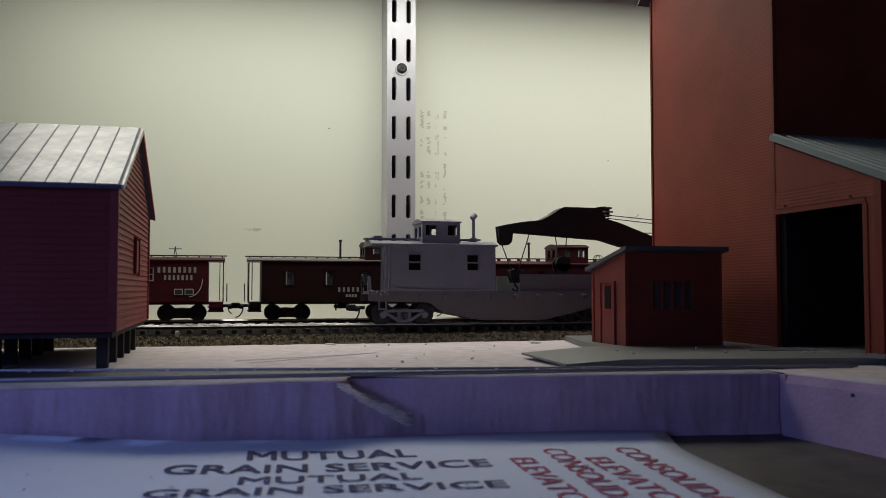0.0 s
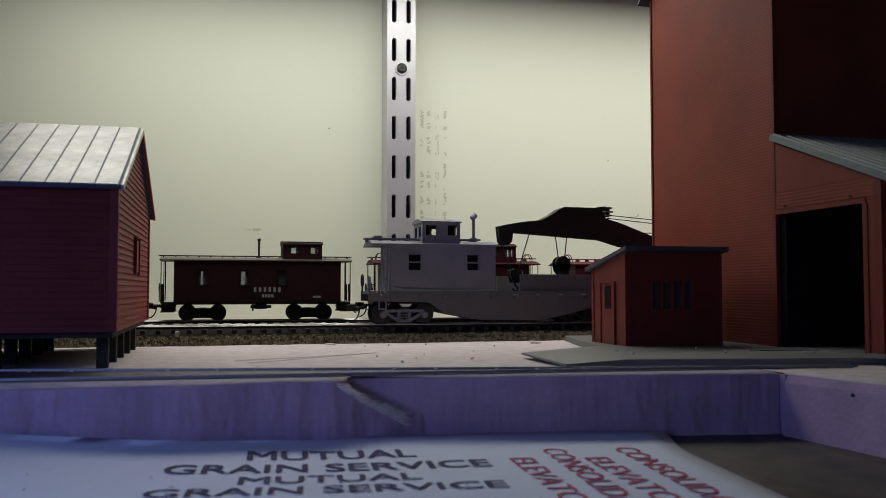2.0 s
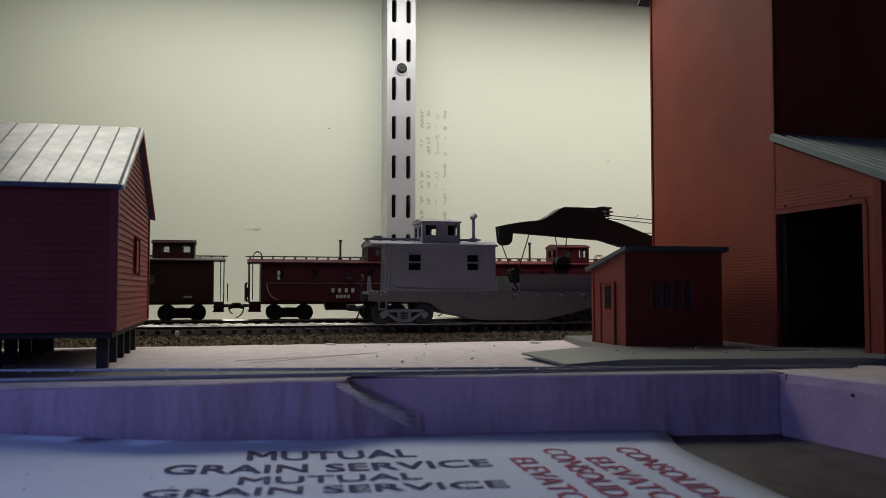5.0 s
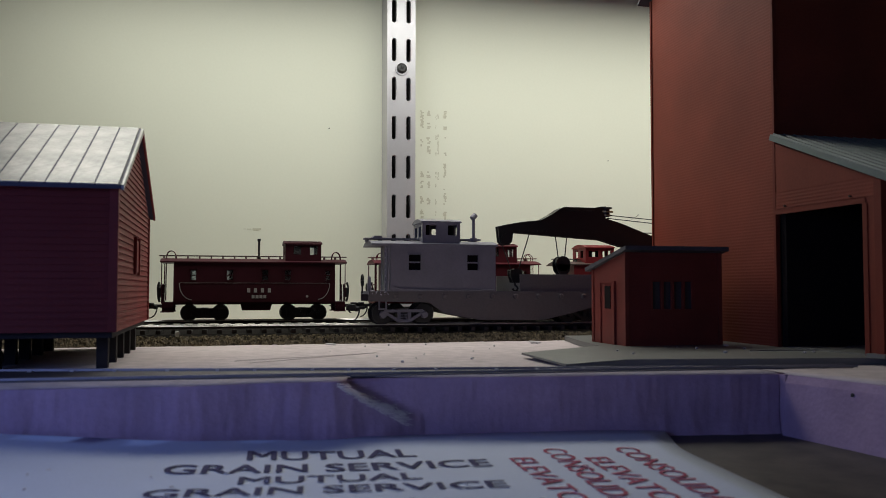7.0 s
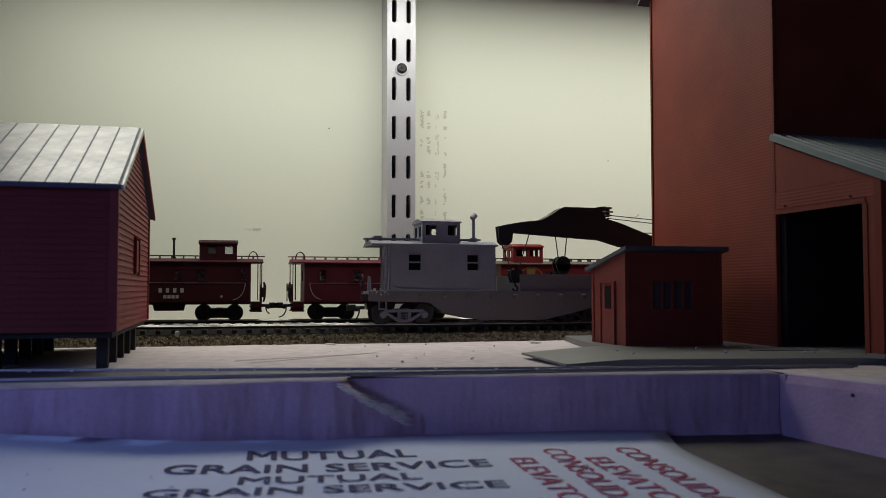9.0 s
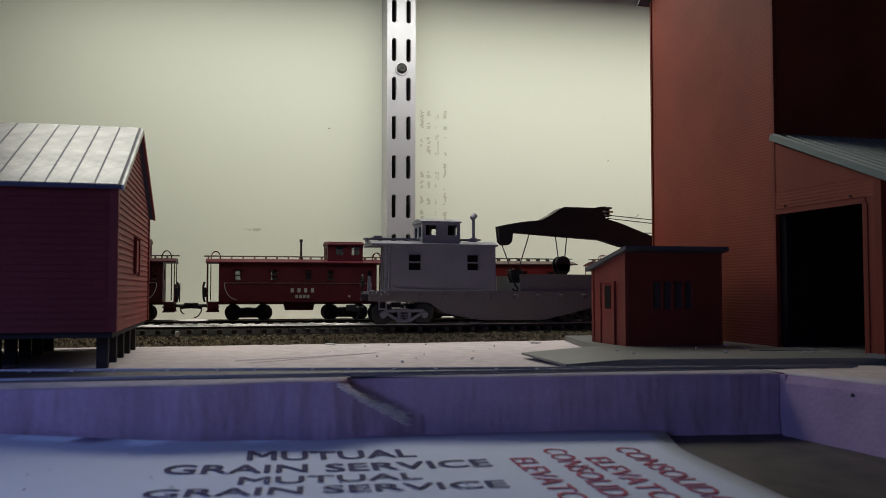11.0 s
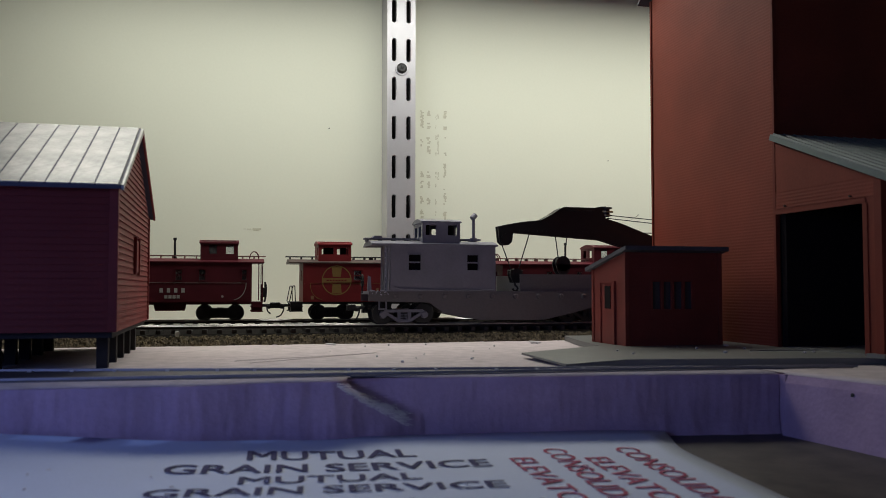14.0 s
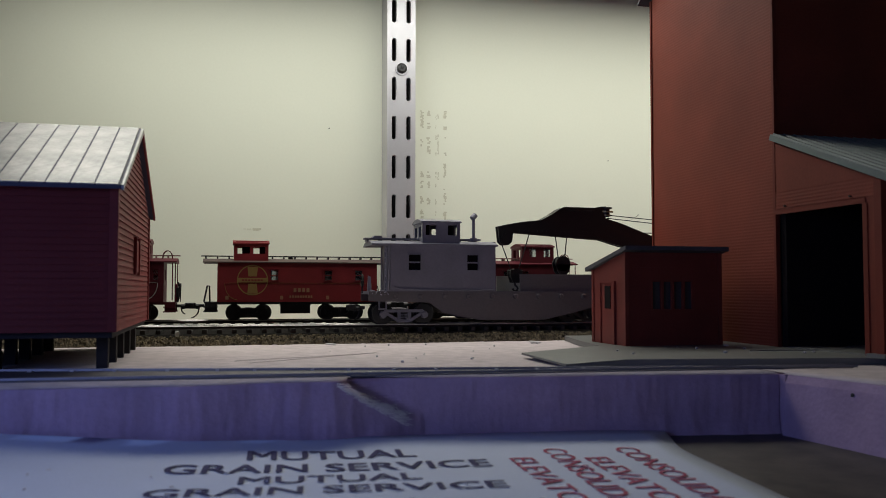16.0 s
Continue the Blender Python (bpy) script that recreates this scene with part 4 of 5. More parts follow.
def caboose(x, c):
    """x: place of the middle at the start, in metres. c: what sets the car apart."""
    car = thing("caboose", pose(x, YT, RAIL), c["label"], "caboose", "cars of the moving train")
    b0, b1, r0, r1 = c["body"][0], c["body"][1], c["roof"][0], c["roof"][1]
    zb, ze = c.get("floor", 12.0), c.get("eave", 38.0)
    mb, mr = c["mat"], c["roofmat"]
    hw = 15.5
    wins = c["windows"]
    # sides, ends, floor
    for s in (-1, 1):
        ya, yb = (-hw, -hw + 1.0) if s < 0 else (hw - 1.0, hw)
        pm("side_wall", pierced(B(), b0, b1, zb, ze, ya, yb, wins), mb, car)
        for (wa, wb, za, zt_) in wins:
            bm = B()
            mx, mz, f = (wa + wb) / 2, (za + zt_) / 2, 0.45
            yo = (ya - 0.35, ya + 0.5) if s < 0 else (yb - 0.5, yb + 0.35)
            box(bm, wa - f, wa + 0.25, *yo, za - f, zt_ + f)
            box(bm, wb - 0.25, wb + f, *yo, za - f, zt_ + f)
            box(bm, wa + 0.25, wb - 0.25, *yo, zt_ - 0.25, zt_ + f)
            box(bm, wa + 0.25, wb - 0.25, *yo, za - f, za + 0.25)
            if not c.get("one_pane"):
                box(bm, wa, wb, yo[0] + 0.2, yo[1], mz - 0.25, mz + 0.25)
            wf = pm("window", bm, c.get("winmat", mb), car)
            box_c = B()
            box(box_c, wa - f - 0.3, wb + f + 0.3, (yo[0] - 0.5) if s < 0 else yo[0], yo[1] if s < 0 else yo[1] + 0.5, zt_ + f, zt_ + f + 0.5)
            pm("window_hood", box_c, mb, wf)
            pm("pane", box(B(), wa + 0.2, wb - 0.2, ya + 0.45, ya + 0.6, za + 0.2, zt_ - 0.2), M_pane, wf, "smoky clear pane")
    for e, xx in ((-1, b0), (1, b1)):
        xa, xb = (xx, xx + 0.9) if e < 0 else (xx - 0.9, xx)
        bm = B()
        box(bm, xa, xb, -hw + 1.0, -3.4, zb, ze)
        box(bm, xa, xb, 3.4, hw - 1.0, zb, ze)
        box(bm, xa, xb, -3.4, 3.4, 33, ze)
        box(bm, xa, xb, -3.4, 3.4, zb, 26)
        pm("end_wall", bm, mb, car)
    # added near-black blocks and floor paint the inside dark behind the windows
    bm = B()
    for a, b in c.get("dark_blocks", ()):
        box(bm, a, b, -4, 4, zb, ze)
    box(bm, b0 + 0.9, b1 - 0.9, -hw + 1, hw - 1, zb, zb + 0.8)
    pm("dark_fill", bm, M_inside, car)
    # underframe and end platforms
    bm = B()
    box(bm, r0 + 1.5, r1 - 1.5, -3.2, 3.2, zb - 1.8, zb - 0.8)
    box(bm, r0 + 0.8, r1 - 0.8, -13.5, 13.5, zb - 1.0, zb)
    pm("underframe", bm, M_black if not c.get("redframe") else mb, car)
    for e, xe, xi in ((-1, r0, b0), (1, r1, b1)):
        lo, hi = (xe + 0.8, xi) if e < 0 else (xi, xe - 0.8)
        for s in (-1, 1):
            ya, yb = sorted((s * 10.2, s * 13.9))
            st = pm("step", prism(B(), [(lo + 0.6, zb - 6.2), (hi - 0.1, zb - 6.2), (hi - 0.1, zb - 0.2), (lo + 0.6, zb - 0.2)], "y", ya + 0.5, yb - 0.5), c.get("stepmat", mb), car)
            for k in (6.6, 3.6):
                pm("tread", box(B(), lo - 0.3, hi + 0.3, ya, yb, zb - k, zb - k + 0.7), c.get("stepmat", mb), st)
        xo = xe + (1.0 if e < 0 else -1.0)
        if not c.get("posts", True):
            for s in (-1, 1):
                pm("platform_rail", wire(B(), [(xo + e * 0.4, s * 13.2, zb), (xo - e * 1.6, s * 13.2, zb + 10.5), (xo - e * 3.0, s * 13.2, zb + 10.5), (xo - e * 3.4, s * 13.2, zb)], 0.32, 6), M_black, car)
            coupler(car, xe + (1.0 if e < 0 else -1.0), e)
            continue
        bm = B()
        for yy in (-13.2, -4.2, 4.2, 13.2):
            rod(bm, (xo, yy, zb), (xo, yy, zb + 11.5), 0.35, 6)
        for zz in (zb + 5.5, zb + 11.5):
            for s in (-1, 1):
                rod(bm, (xo, s * 4.2, zz), (xo, s * 13.2, zz), 0.35, 6)
        pm("end_railing", bm, mb, car)
        for yy in (-13.4, 13.4):
            pm("corner_post", rod(B(), (xo, yy, zb), (xo, yy, ze - 0.2), 0.32, 6), mb, car)
        # ladder up to the roof with looped grab irons above it
        bm = B()
        lx = xo + (2.2 if e < 0 else -2.2)
        for yy in (-7.5, -3.5):
            rod(bm, (lx, yy, zb + 1), (lx, yy, ze + 1.5), 0.26, 6)
        for k in range(7):
            rod(bm, (lx, -7.5, zb + 3 + k * 4), (lx, -3.5, zb + 3 + k * 4), 0.22, 5)
        ld = pm("ladder", bm, mb, car)
        if c.get("loops"):
            for yy in (-7.5, -3.5):
                d = 1 if e < 0 else -1
                pts = [(lx + d * (5.2 - 5.2 * math.cos(a)) / 2 * 1.2, yy, ze + 1.2 + 6.6 * math.sin(a) ** 0.7) for a in [i * math.pi / 9 for i in range(10)]]
                pm("grab_loop", wire(B(), pts, 0.3, 5), mb, ld)
        # brake wheel
        bx = xo + (-2.4 if e < 0 else 2.4)
        bm = B()
        pts = [(bx, 7.5 + 2.6 * math.cos(i * math.pi / 7), zb + 9.5 + 2.6 * math.sin(i * math.pi / 7)) for i in range(15)]
        wire(bm, pts, 0.4, 5)
        rod(bm, (bx, 7.5, zb), (bx, 7.5, zb + 9.5), 0.35, 6)
        for k in range(3):
            a = k * math.pi / 3
            rod(bm, (bx, 7.5 - 2.6 * math.cos(a), zb + 9.5 - 2.6 * math.sin(a)), (bx, 7.5 + 2.6 * math.cos(a), zb + 9.5 + 2.6 * math.sin(a)), 0.3, 5)
        pm("brake_wheel", bm, M_black, car)
        if not c.get("loops"):
            coupler(car, xe + (1.0 if e < 0 else -1.0), e)
            continue
        vx = xo + (-1.3 if e < 0 else 1.3)
        bm = box(B(), vx - 0.9, vx + 0.9, -11.6, -8.6, zb + 3.0, zb + 9.5)
        wire(bm, [(vx, -10, zb), (vx + e * 0.9, -10, zb + 3), (vx + e * 1.2, -10, zb + 10), (vx + e * 0.3, -10, zb + 13)], 0.7, 7)
        bmesh.ops.bevel(bm, geom=[q for q in bm.edges if q.calc_length() > 1.7][:12], offset=0.3, segments=1, affect="EDGES")
        pm("end_valve", bm, M_black, car)
        coupler(car, xe + (1.0 if e < 0 else -1.0), e)
    # roof: shallow arch with overhanging ends
    rise = c.get("rise", 3.0)
    arch = [(-hw - 0.8, ze), (-hw - 0.8, ze + 0.7)] + [(-hw + i * hw / 4, ze + 0.7 + rise * (1 - ((i - 4) / 4) ** 2)) for i in range(9)] + [(hw + 0.8, ze + 0.7), (hw + 0.8, ze)]
    rf = pm("roof", prism(B(), arch, "x", r0, r1), mr, car, c.get("rooflabel", ""))
    zr_ = ze + 0.7 + rise
    ca, cb, ct = c["cupola"]
    up = c.get("walk_rise", 1.4)
    bm = B()
    for xa, xb in ((r0 - 1.4, ca - 0.3), (cb + 0.3, r1 + 1.4)):
        for yy in (-3.0, -1.0, 1.0):
            box(bm, xa, xb, yy, yy + 1.7, zr_ + up, zr_ + up + 0.6)
        k = xa + 2.5
        while k < xb - 1:
            box(bm, k, k + 0.9, -3, 2.7, zr_ - 0.4, zr_ + up)
            k += 7.5
    pm("roof_walk", bm, c.get("walkmat", mr), rf)
    # cupola
    cw = 12.2
    if ct:
        cu = c.get("cupwins", [(ca + 5.4, ca + 10.4, zr_ + 2.8, ct - 2.4), (cb - 7.6, cb - 2.6, zr_ + 2.8, ct - 2.4)])
        bm = B()
        pierced(bm, ca, cb, ze, ct - 1.2, -cw, -cw + 0.9, cu)
        ends = pierced(B(), -cw + 0.9, cw - 0.9, ze, ct - 1.2, 0, 0.9, [(-7.6, -2.2, zr_ + 2.6, ct - 2.8), (2.2, 7.6, zr_ + 2.6, ct - 2.8)])
        top = pm("cupola", bm, mb, car)
        share("cupola_side", top, top, pose(0, (2 * cw - 0.9) * 0.001, 0))
        swap = lambda q: Matrix(((0, 1, 0, q * 0.001), (1, 0, 0, 0), (0, 0, 1, 0), (0, 0, 0, 1)))
        ew = pm("cupola_end", ends, mb, top, at=swap(ca))
        share("cupola_end", ew, top, swap(cb - 0.9))
        arc = [(-cw - 0.6, ct - 1.3), (-cw - 0.4, ct - 0.4)] + [(-cw + 0.8 + i * (cw - 0.8) / 3, ct - 0.2 + 1.7 * (1 - ((i - 3) / 3) ** 2)) for i in range(7)] + [(cw + 0.4, ct - 0.4), (cw + 0.6, ct - 1.3)]
        pm("cupola_roof", prism(B(), arc, "x", ca - 0.7, cb + 0.7), mr if c.get("cuproof") is None else c["cuproof"], top)
        # added near-black blocks stop the bright view through the cupola
        if "cup_dark_blocks" in c:
            for qa, qb in c["cup_dark_blocks"]:
                pm("cupola_fill", box(B(), qa, qb, c.get("cupdeep", -cw + 2), cw - 2, ze + 1, ct - 1.4), M_inside, top)
        for wa, wb, za, zt_ in cu:
            if not c.get("cupdeep"):
                pm("cupola_pane", box(B(), wa + 0.1, wb - 0.1, -cw + 0.4, -cw + 0.55, za + 0.1, zt_ - 0.1), M_pane, top, "smoky clear pane")
        pm("cupola_rail", wire(B(), [(ca + 1, -cw + 1.2, ct + 0.4), (cb - 1, -cw + 1.2, ct + 0.4)], 0.28, 5), mb, top)
    # smoke jack
    if "stack" in c:
        sx, sz = c["stack"]
        bm = rod(rod(B(), (sx, 2, zr_ - 1), (sx, 2, sz - 1.6), 0.75, 10), (sx, 2, sz - 1.6), (sx, 2, sz), 1.15, 10)
        rod(bm, (sx, 2, zr_ - 0.6), (sx, 2, zr_ + 1.2), 1.3, 10)
        pm("smoke_jack", bm, M_black, rf)
    # brake gear box under the floor
    if "tank" in c:
        ta, tb = c["tank"]
        bm = prism(B(), [(ta, zb - 0.9), (ta + 1.2, zb - 5.6), (tb - 1.2, zb - 5.6), (tb, zb - 0.9)], "y", -11.5, -2)
        box(bm, ta + 2, tb - 2, -11.7, -11.4, zb - 4.8, zb - 1.8)
        if c.get("deeptank"):
            box(bm, ta + 0.6, tb - 0.6, -11.4, -3, zb - 7.8, zb - 3)
        pm("equipment_box", bm, M_black if not c.get("redframe") else mb, car)
    if "cylinder" in c:
        sx = c["cylinder"]
        bm = rod(rod(B(), (sx - 4, -8, zb - 3.0), (sx + 4, -8, zb - 3.0), 1.8, 12), (sx - 6.5, -8, zb - 3.2), (sx + 7, -8, zb - 3.2), 1.0, 8)
        rod(bm, (sx - 5, -8, zb - 1), (sx - 5, -8, zb - 6), 0.6, 8)
        pm("brake_cylinder", bm, M_black, car)
    for tx, wb in c["trucks"]:
        truck(car, tx, wb, M_black)
    # grab irons beside the platforms
    for xx in (b0 + 1.0, b1 - 1.0):
        pts = [(xx, -hw - 0.2, zb + 3), (xx, -hw - 0.9, zb + 3.2), (xx, -hw - 0.9, zb + 11.8), (xx, -hw - 0.2, zb + 12)]
        pm("grab_iron", wire(B(), pts, 0.25, 5), mb, car)
    return car


def emblem(car, x, z, r):
    """Round yellow ring with a broad cross."""
    y = -15.5
    bm = B()
    n = 40
    ring = []
    for i in range(n):
        a = 2 * math.pi * i / n
        ring.append([bm.verts.new((x + q * math.cos(a), y - d, z + q * math.sin(a))) for q, d in ((r, 0), (r, 0.12), (r - 0.7, 0.12), (r - 0.7, 0))])
    for i in range(n):
        for j in range(3):
            bm.faces.new((ring[i][j], ring[(i + 1) % n][j], ring[(i + 1) % n][j + 1], ring[i][j + 1]))
    h = r - 0.5
    w = r * 0.27
    prism(bm, [(x - w, z + w * 0.9), (x + w, z + w * 0.9), (x + w * 1.25, z + h * 0.93), (x - w * 1.25, z + h * 0.93)], "y", y - 0.12, y + 0.1)
    prism(bm, [(x - w, z - w * 0.9), (x + w, z - w * 0.9), (x + w * 1.25, z - h * 0.93), (x - w * 1.25, z - h * 0.93)], "y", y - 0.12, y + 0.1)
    prism(bm, [(x - h * 0.98, z - w * 0.55), (x + h * 0.98, z - w * 0.55), (x + h * 0.98, z + w * 0.55), (x - h * 0.98, z + w * 0.55)], "y", y - 0.13, y + 0.1)
    e = pm("emblem", bm, M_yellow, car, "round yellow emblem with a cross")
    bm = B()
    for i in range(7):
        a = x - h * 0.72 + i * h * 0.21
        box(bm, a, a + h * 0.15, y - 0.2, y - 0.1, z - 0.45, z + 0.45)
    pm("emblem_bar", bm, M_red, e)


def letters(x0, x1, n, gap=0.3):
    w = (x1 - x0) / n
    return [(x0 + i * w, x0 + (i + 1 - gap) * w) for i in range(n)]


def train():
    steel = dict(body=(-51.6, 52.2), roof=(-60, 60.2), cupola=(19.4, 43.2, 51.6), stack=(2.7, 54.4), rise=2.4, eave=37.6,
                 windows=[(-41.4, -37.4, 26.0, 33.0), (-18.6, -14.0, 26.0, 33.0), (4.0, 8.4, 26.0, 33.0), (18.6, 23.0, 26.0, 33.0), (45.6, 49.0, 26.0, 33.0)],
                 dark_blocks=[(-16.8, 50)], trucks=[(-32.2, 20), (32.2, 20)], tank=(-9.5, 11), loops=True, redframe=True)
    out = []
    # first car
    c = dict(body=(-50, 49.6), roof=(-59, 60), cupola=(-10, 10, 0), walk_rise=0.7, rise=2.2, eave=38.6, mat=M_maroon, roofmat=M_darkmaroon, winmat=M_dimwhite, walkmat=M_black,
             windows=[(11.5, 15.5, 25.9, 33.8), (-20, -16, 25.9, 33.8), (-42, -38, 25.9, 33.8)], dark_blocks=[(-45, 45)], trucks=[(-33, 20), (33, 20)],
             label="maroon caboose with white stencilled name and curved end stripe", loops=False, redframe=True)
    car = caboose(-0.0607, c)
    bars(car, "side_lettering", 31.0, 3.6, letters(18.2, 43.6, 8, 0.48), M_lett)
    bars(car, "side_lettering", 26.2, 3.2, letters(22.2, 41.0, 7, 0.48), M_lett)
    for a, b in ((28.4, 33.8), (35.0, 40.6)):
        pl = pm("vent_plate", box(B(), a, b, -15.9, -15.4, 16.8, 20.6), M_white, car)
        pm("vent", box(B(), a + 0.5, b - 0.5, -16.0, -15.8, 17.3, 20.1), M_glass, pl)
    curved_stripe(car, -50, 49.6, 27.0, 15.4, w=0.25, line=False)
    bm = wire(B(), [(27, 0, 41), (28, 0, 48.5), (29, 0, 41)], 0.3, 5)
    wire(bm, [(24, 0, 47), (32, 0, 47)], 0.3, 5)
    wire(bm, [(28, -3, 47), (28, 3, 47)], 0.3, 5)
    pm("roof_antenna", bm, M_black, car)
    out.append(car)
    # wooden brown car
    c = dict(body=(-53, 54.4), roof=(-62, 62), cupola=(16.2, 42.2, 51.4), stack=(1.1, 54.6), walk_rise=0.6, rise=2.0, eave=38.8, mat=M_brown, roofmat=M_brownroof, walkmat=M_black, cuproof=M_brown,
             windows=[(-37.4, -31.8, 23.0, 32.6), (-11.2, -5.8, 23.0, 32.6), (13.0, 18.6, 23.0, 32.6)], one_pane=True, dark_blocks=[(-35.2, -29), (-7.8, 50)], trucks=[(-35.2, 19.4), (34.5, 19.4)], cylinder=2.0,
             label="dark brown wood-sided caboose with a cupola and tall smoke jack", loops=False)
    car = caboose(0.0757, c)
    bars(car, "side_lettering", 18.6, 3.0, letters(-2.6, 16.2, 6, 0.5), M_dimwhite)
    bars(car, "side_lettering", 15.0, 2.0, letters(2.6, 10.6, 4, 0.25), M_dimwhite)
    bars(car, "side_lettering", 15.4, 0.5, [(36, 41)], M_dimwhite)
    bars(car, "side_lettering", 14.6, 0.4, [(36, 41)], M_dimwhite)
    bm = B()
    for i in range(37):
        xx = -52 + i * 2.85
        if not any(a - 1.2 < xx < b + 1.2 for a, b in ((-37.4, -31.8), (-11.2, -5.8), (13.0, 18.6))):
            box(bm, xx, xx + 0.25, -15.62, -15.4, 12.6, 38)
    pm("board_batten", bm, M_brown, car)["kind"] = "stuff"
    out.append(car)
    # steel-sided cars
    for x, mat, lab, rl in ((0.2121, M_darkmaroon, "dark maroon steel caboose with white stripe and cupola", M_roofA), (0.3507, M_maroon, "maroon steel caboose with white stripe and cupola", M_roofB)):
        car = caboose(x, dict(steel, mat=mat, roofmat=mat, walkmat=rl, label=lab, cup_dark_blocks=[(20.8, 33.5)]))
        curved_stripe(car, -51.6, 52.2, 24.4, 13.6, w=0.22, mat=M_dimwhite)
        bars(car, "side_lettering", 18.2, 2.8, letters(-5.4, 12.4, 4, 0.55), M_lett)
        bars(car, "side_lettering", 14.4, 2.2, letters(-2.4, 7.6, 4, 0.25), M_dimwhite)
        bm = rod(B(), (33.6, -15.65, 15.6), (33.6, -15.4, 15.6), 0.8, 12)
        pm("round_herald", bm, M_dimwhite, car)
        out.append(car)
    # bright red car with the cupola forward
    c = dict(body=(-53.0, 51.9), roof=(-62.2, 59.8), cupola=(-42.6, -20.4, 51.6), rise=2.4, eave=37.6, mat=M_red, roofmat=M_redroof, walkmat=M_black, cuproof=M_red,
             windows=[(-19.2, -13.8, 26.0, 33.0), (16.2, 21.6, 26.0, 33.0), (36.8, 42.0, 26.0, 33.0)], dark_blocks=[(-50, -17.6), (-12, 50)], trucks=[(-32.7, 19), (28.9, 19)], tank=(-12.6, 8), deeptank=True,
             label="bright red caboose with round yellow emblem and cupola", loops=False, posts=False, stepmat=M_black,
             cupwins=[(-40.4, -32.4, 43.8, 48.4), (-30.2, -22.4, 43.8, 48.4)], cup_dark_blocks=[(-37.0, -29.6), (-25.4, -21.6)], cupdeep=6.0)
    car = caboose(0.4892, c)
    emblem(car, -30.6, 26.3, 10.0)
    curved_stripe(car, -51.9, 51.9, 24.4, 13.6, w=0.15, mat=M_yellow)
    bars(car, "side_lettering", 18.4, 2.6, letters(-4, 7.4, 4, 0.35), M_dimyellow)
    bars(car, "side_lettering", 14.6, 1.6, letters(-6.6, 9.0, 9, 0.4), M_dimyellow)
    for xx in (-46.8, -11.8, 18.6):
        pm("placard", box(B(), xx - 1, xx + 1, -15.7, -15.4, 13.6, 16), M_dimyellow, car)
    pm("roof_vent", rod(B(), (-5, 0, 39), (-5, 0, 42.6), 1.6, 12), M_black, car)
    out.append(car)
    car = caboose(LAST_X, dict(steel, mat=M_maroon, roofmat=M_maroon, walkmat=M_roofB, label="maroon steel caboose with white stripe, last of the train"))
    curved_stripe(car, -51.6, 52.2, 24.4, 13.6, w=0.22, mat=M_dimwhite)
    bars(car, "side_lettering", 18.2, 2.8, letters(-5.4, 12.4, 4, 0.55), M_lett)
    out.append(car)
    return out


LAST_X = 0.6270


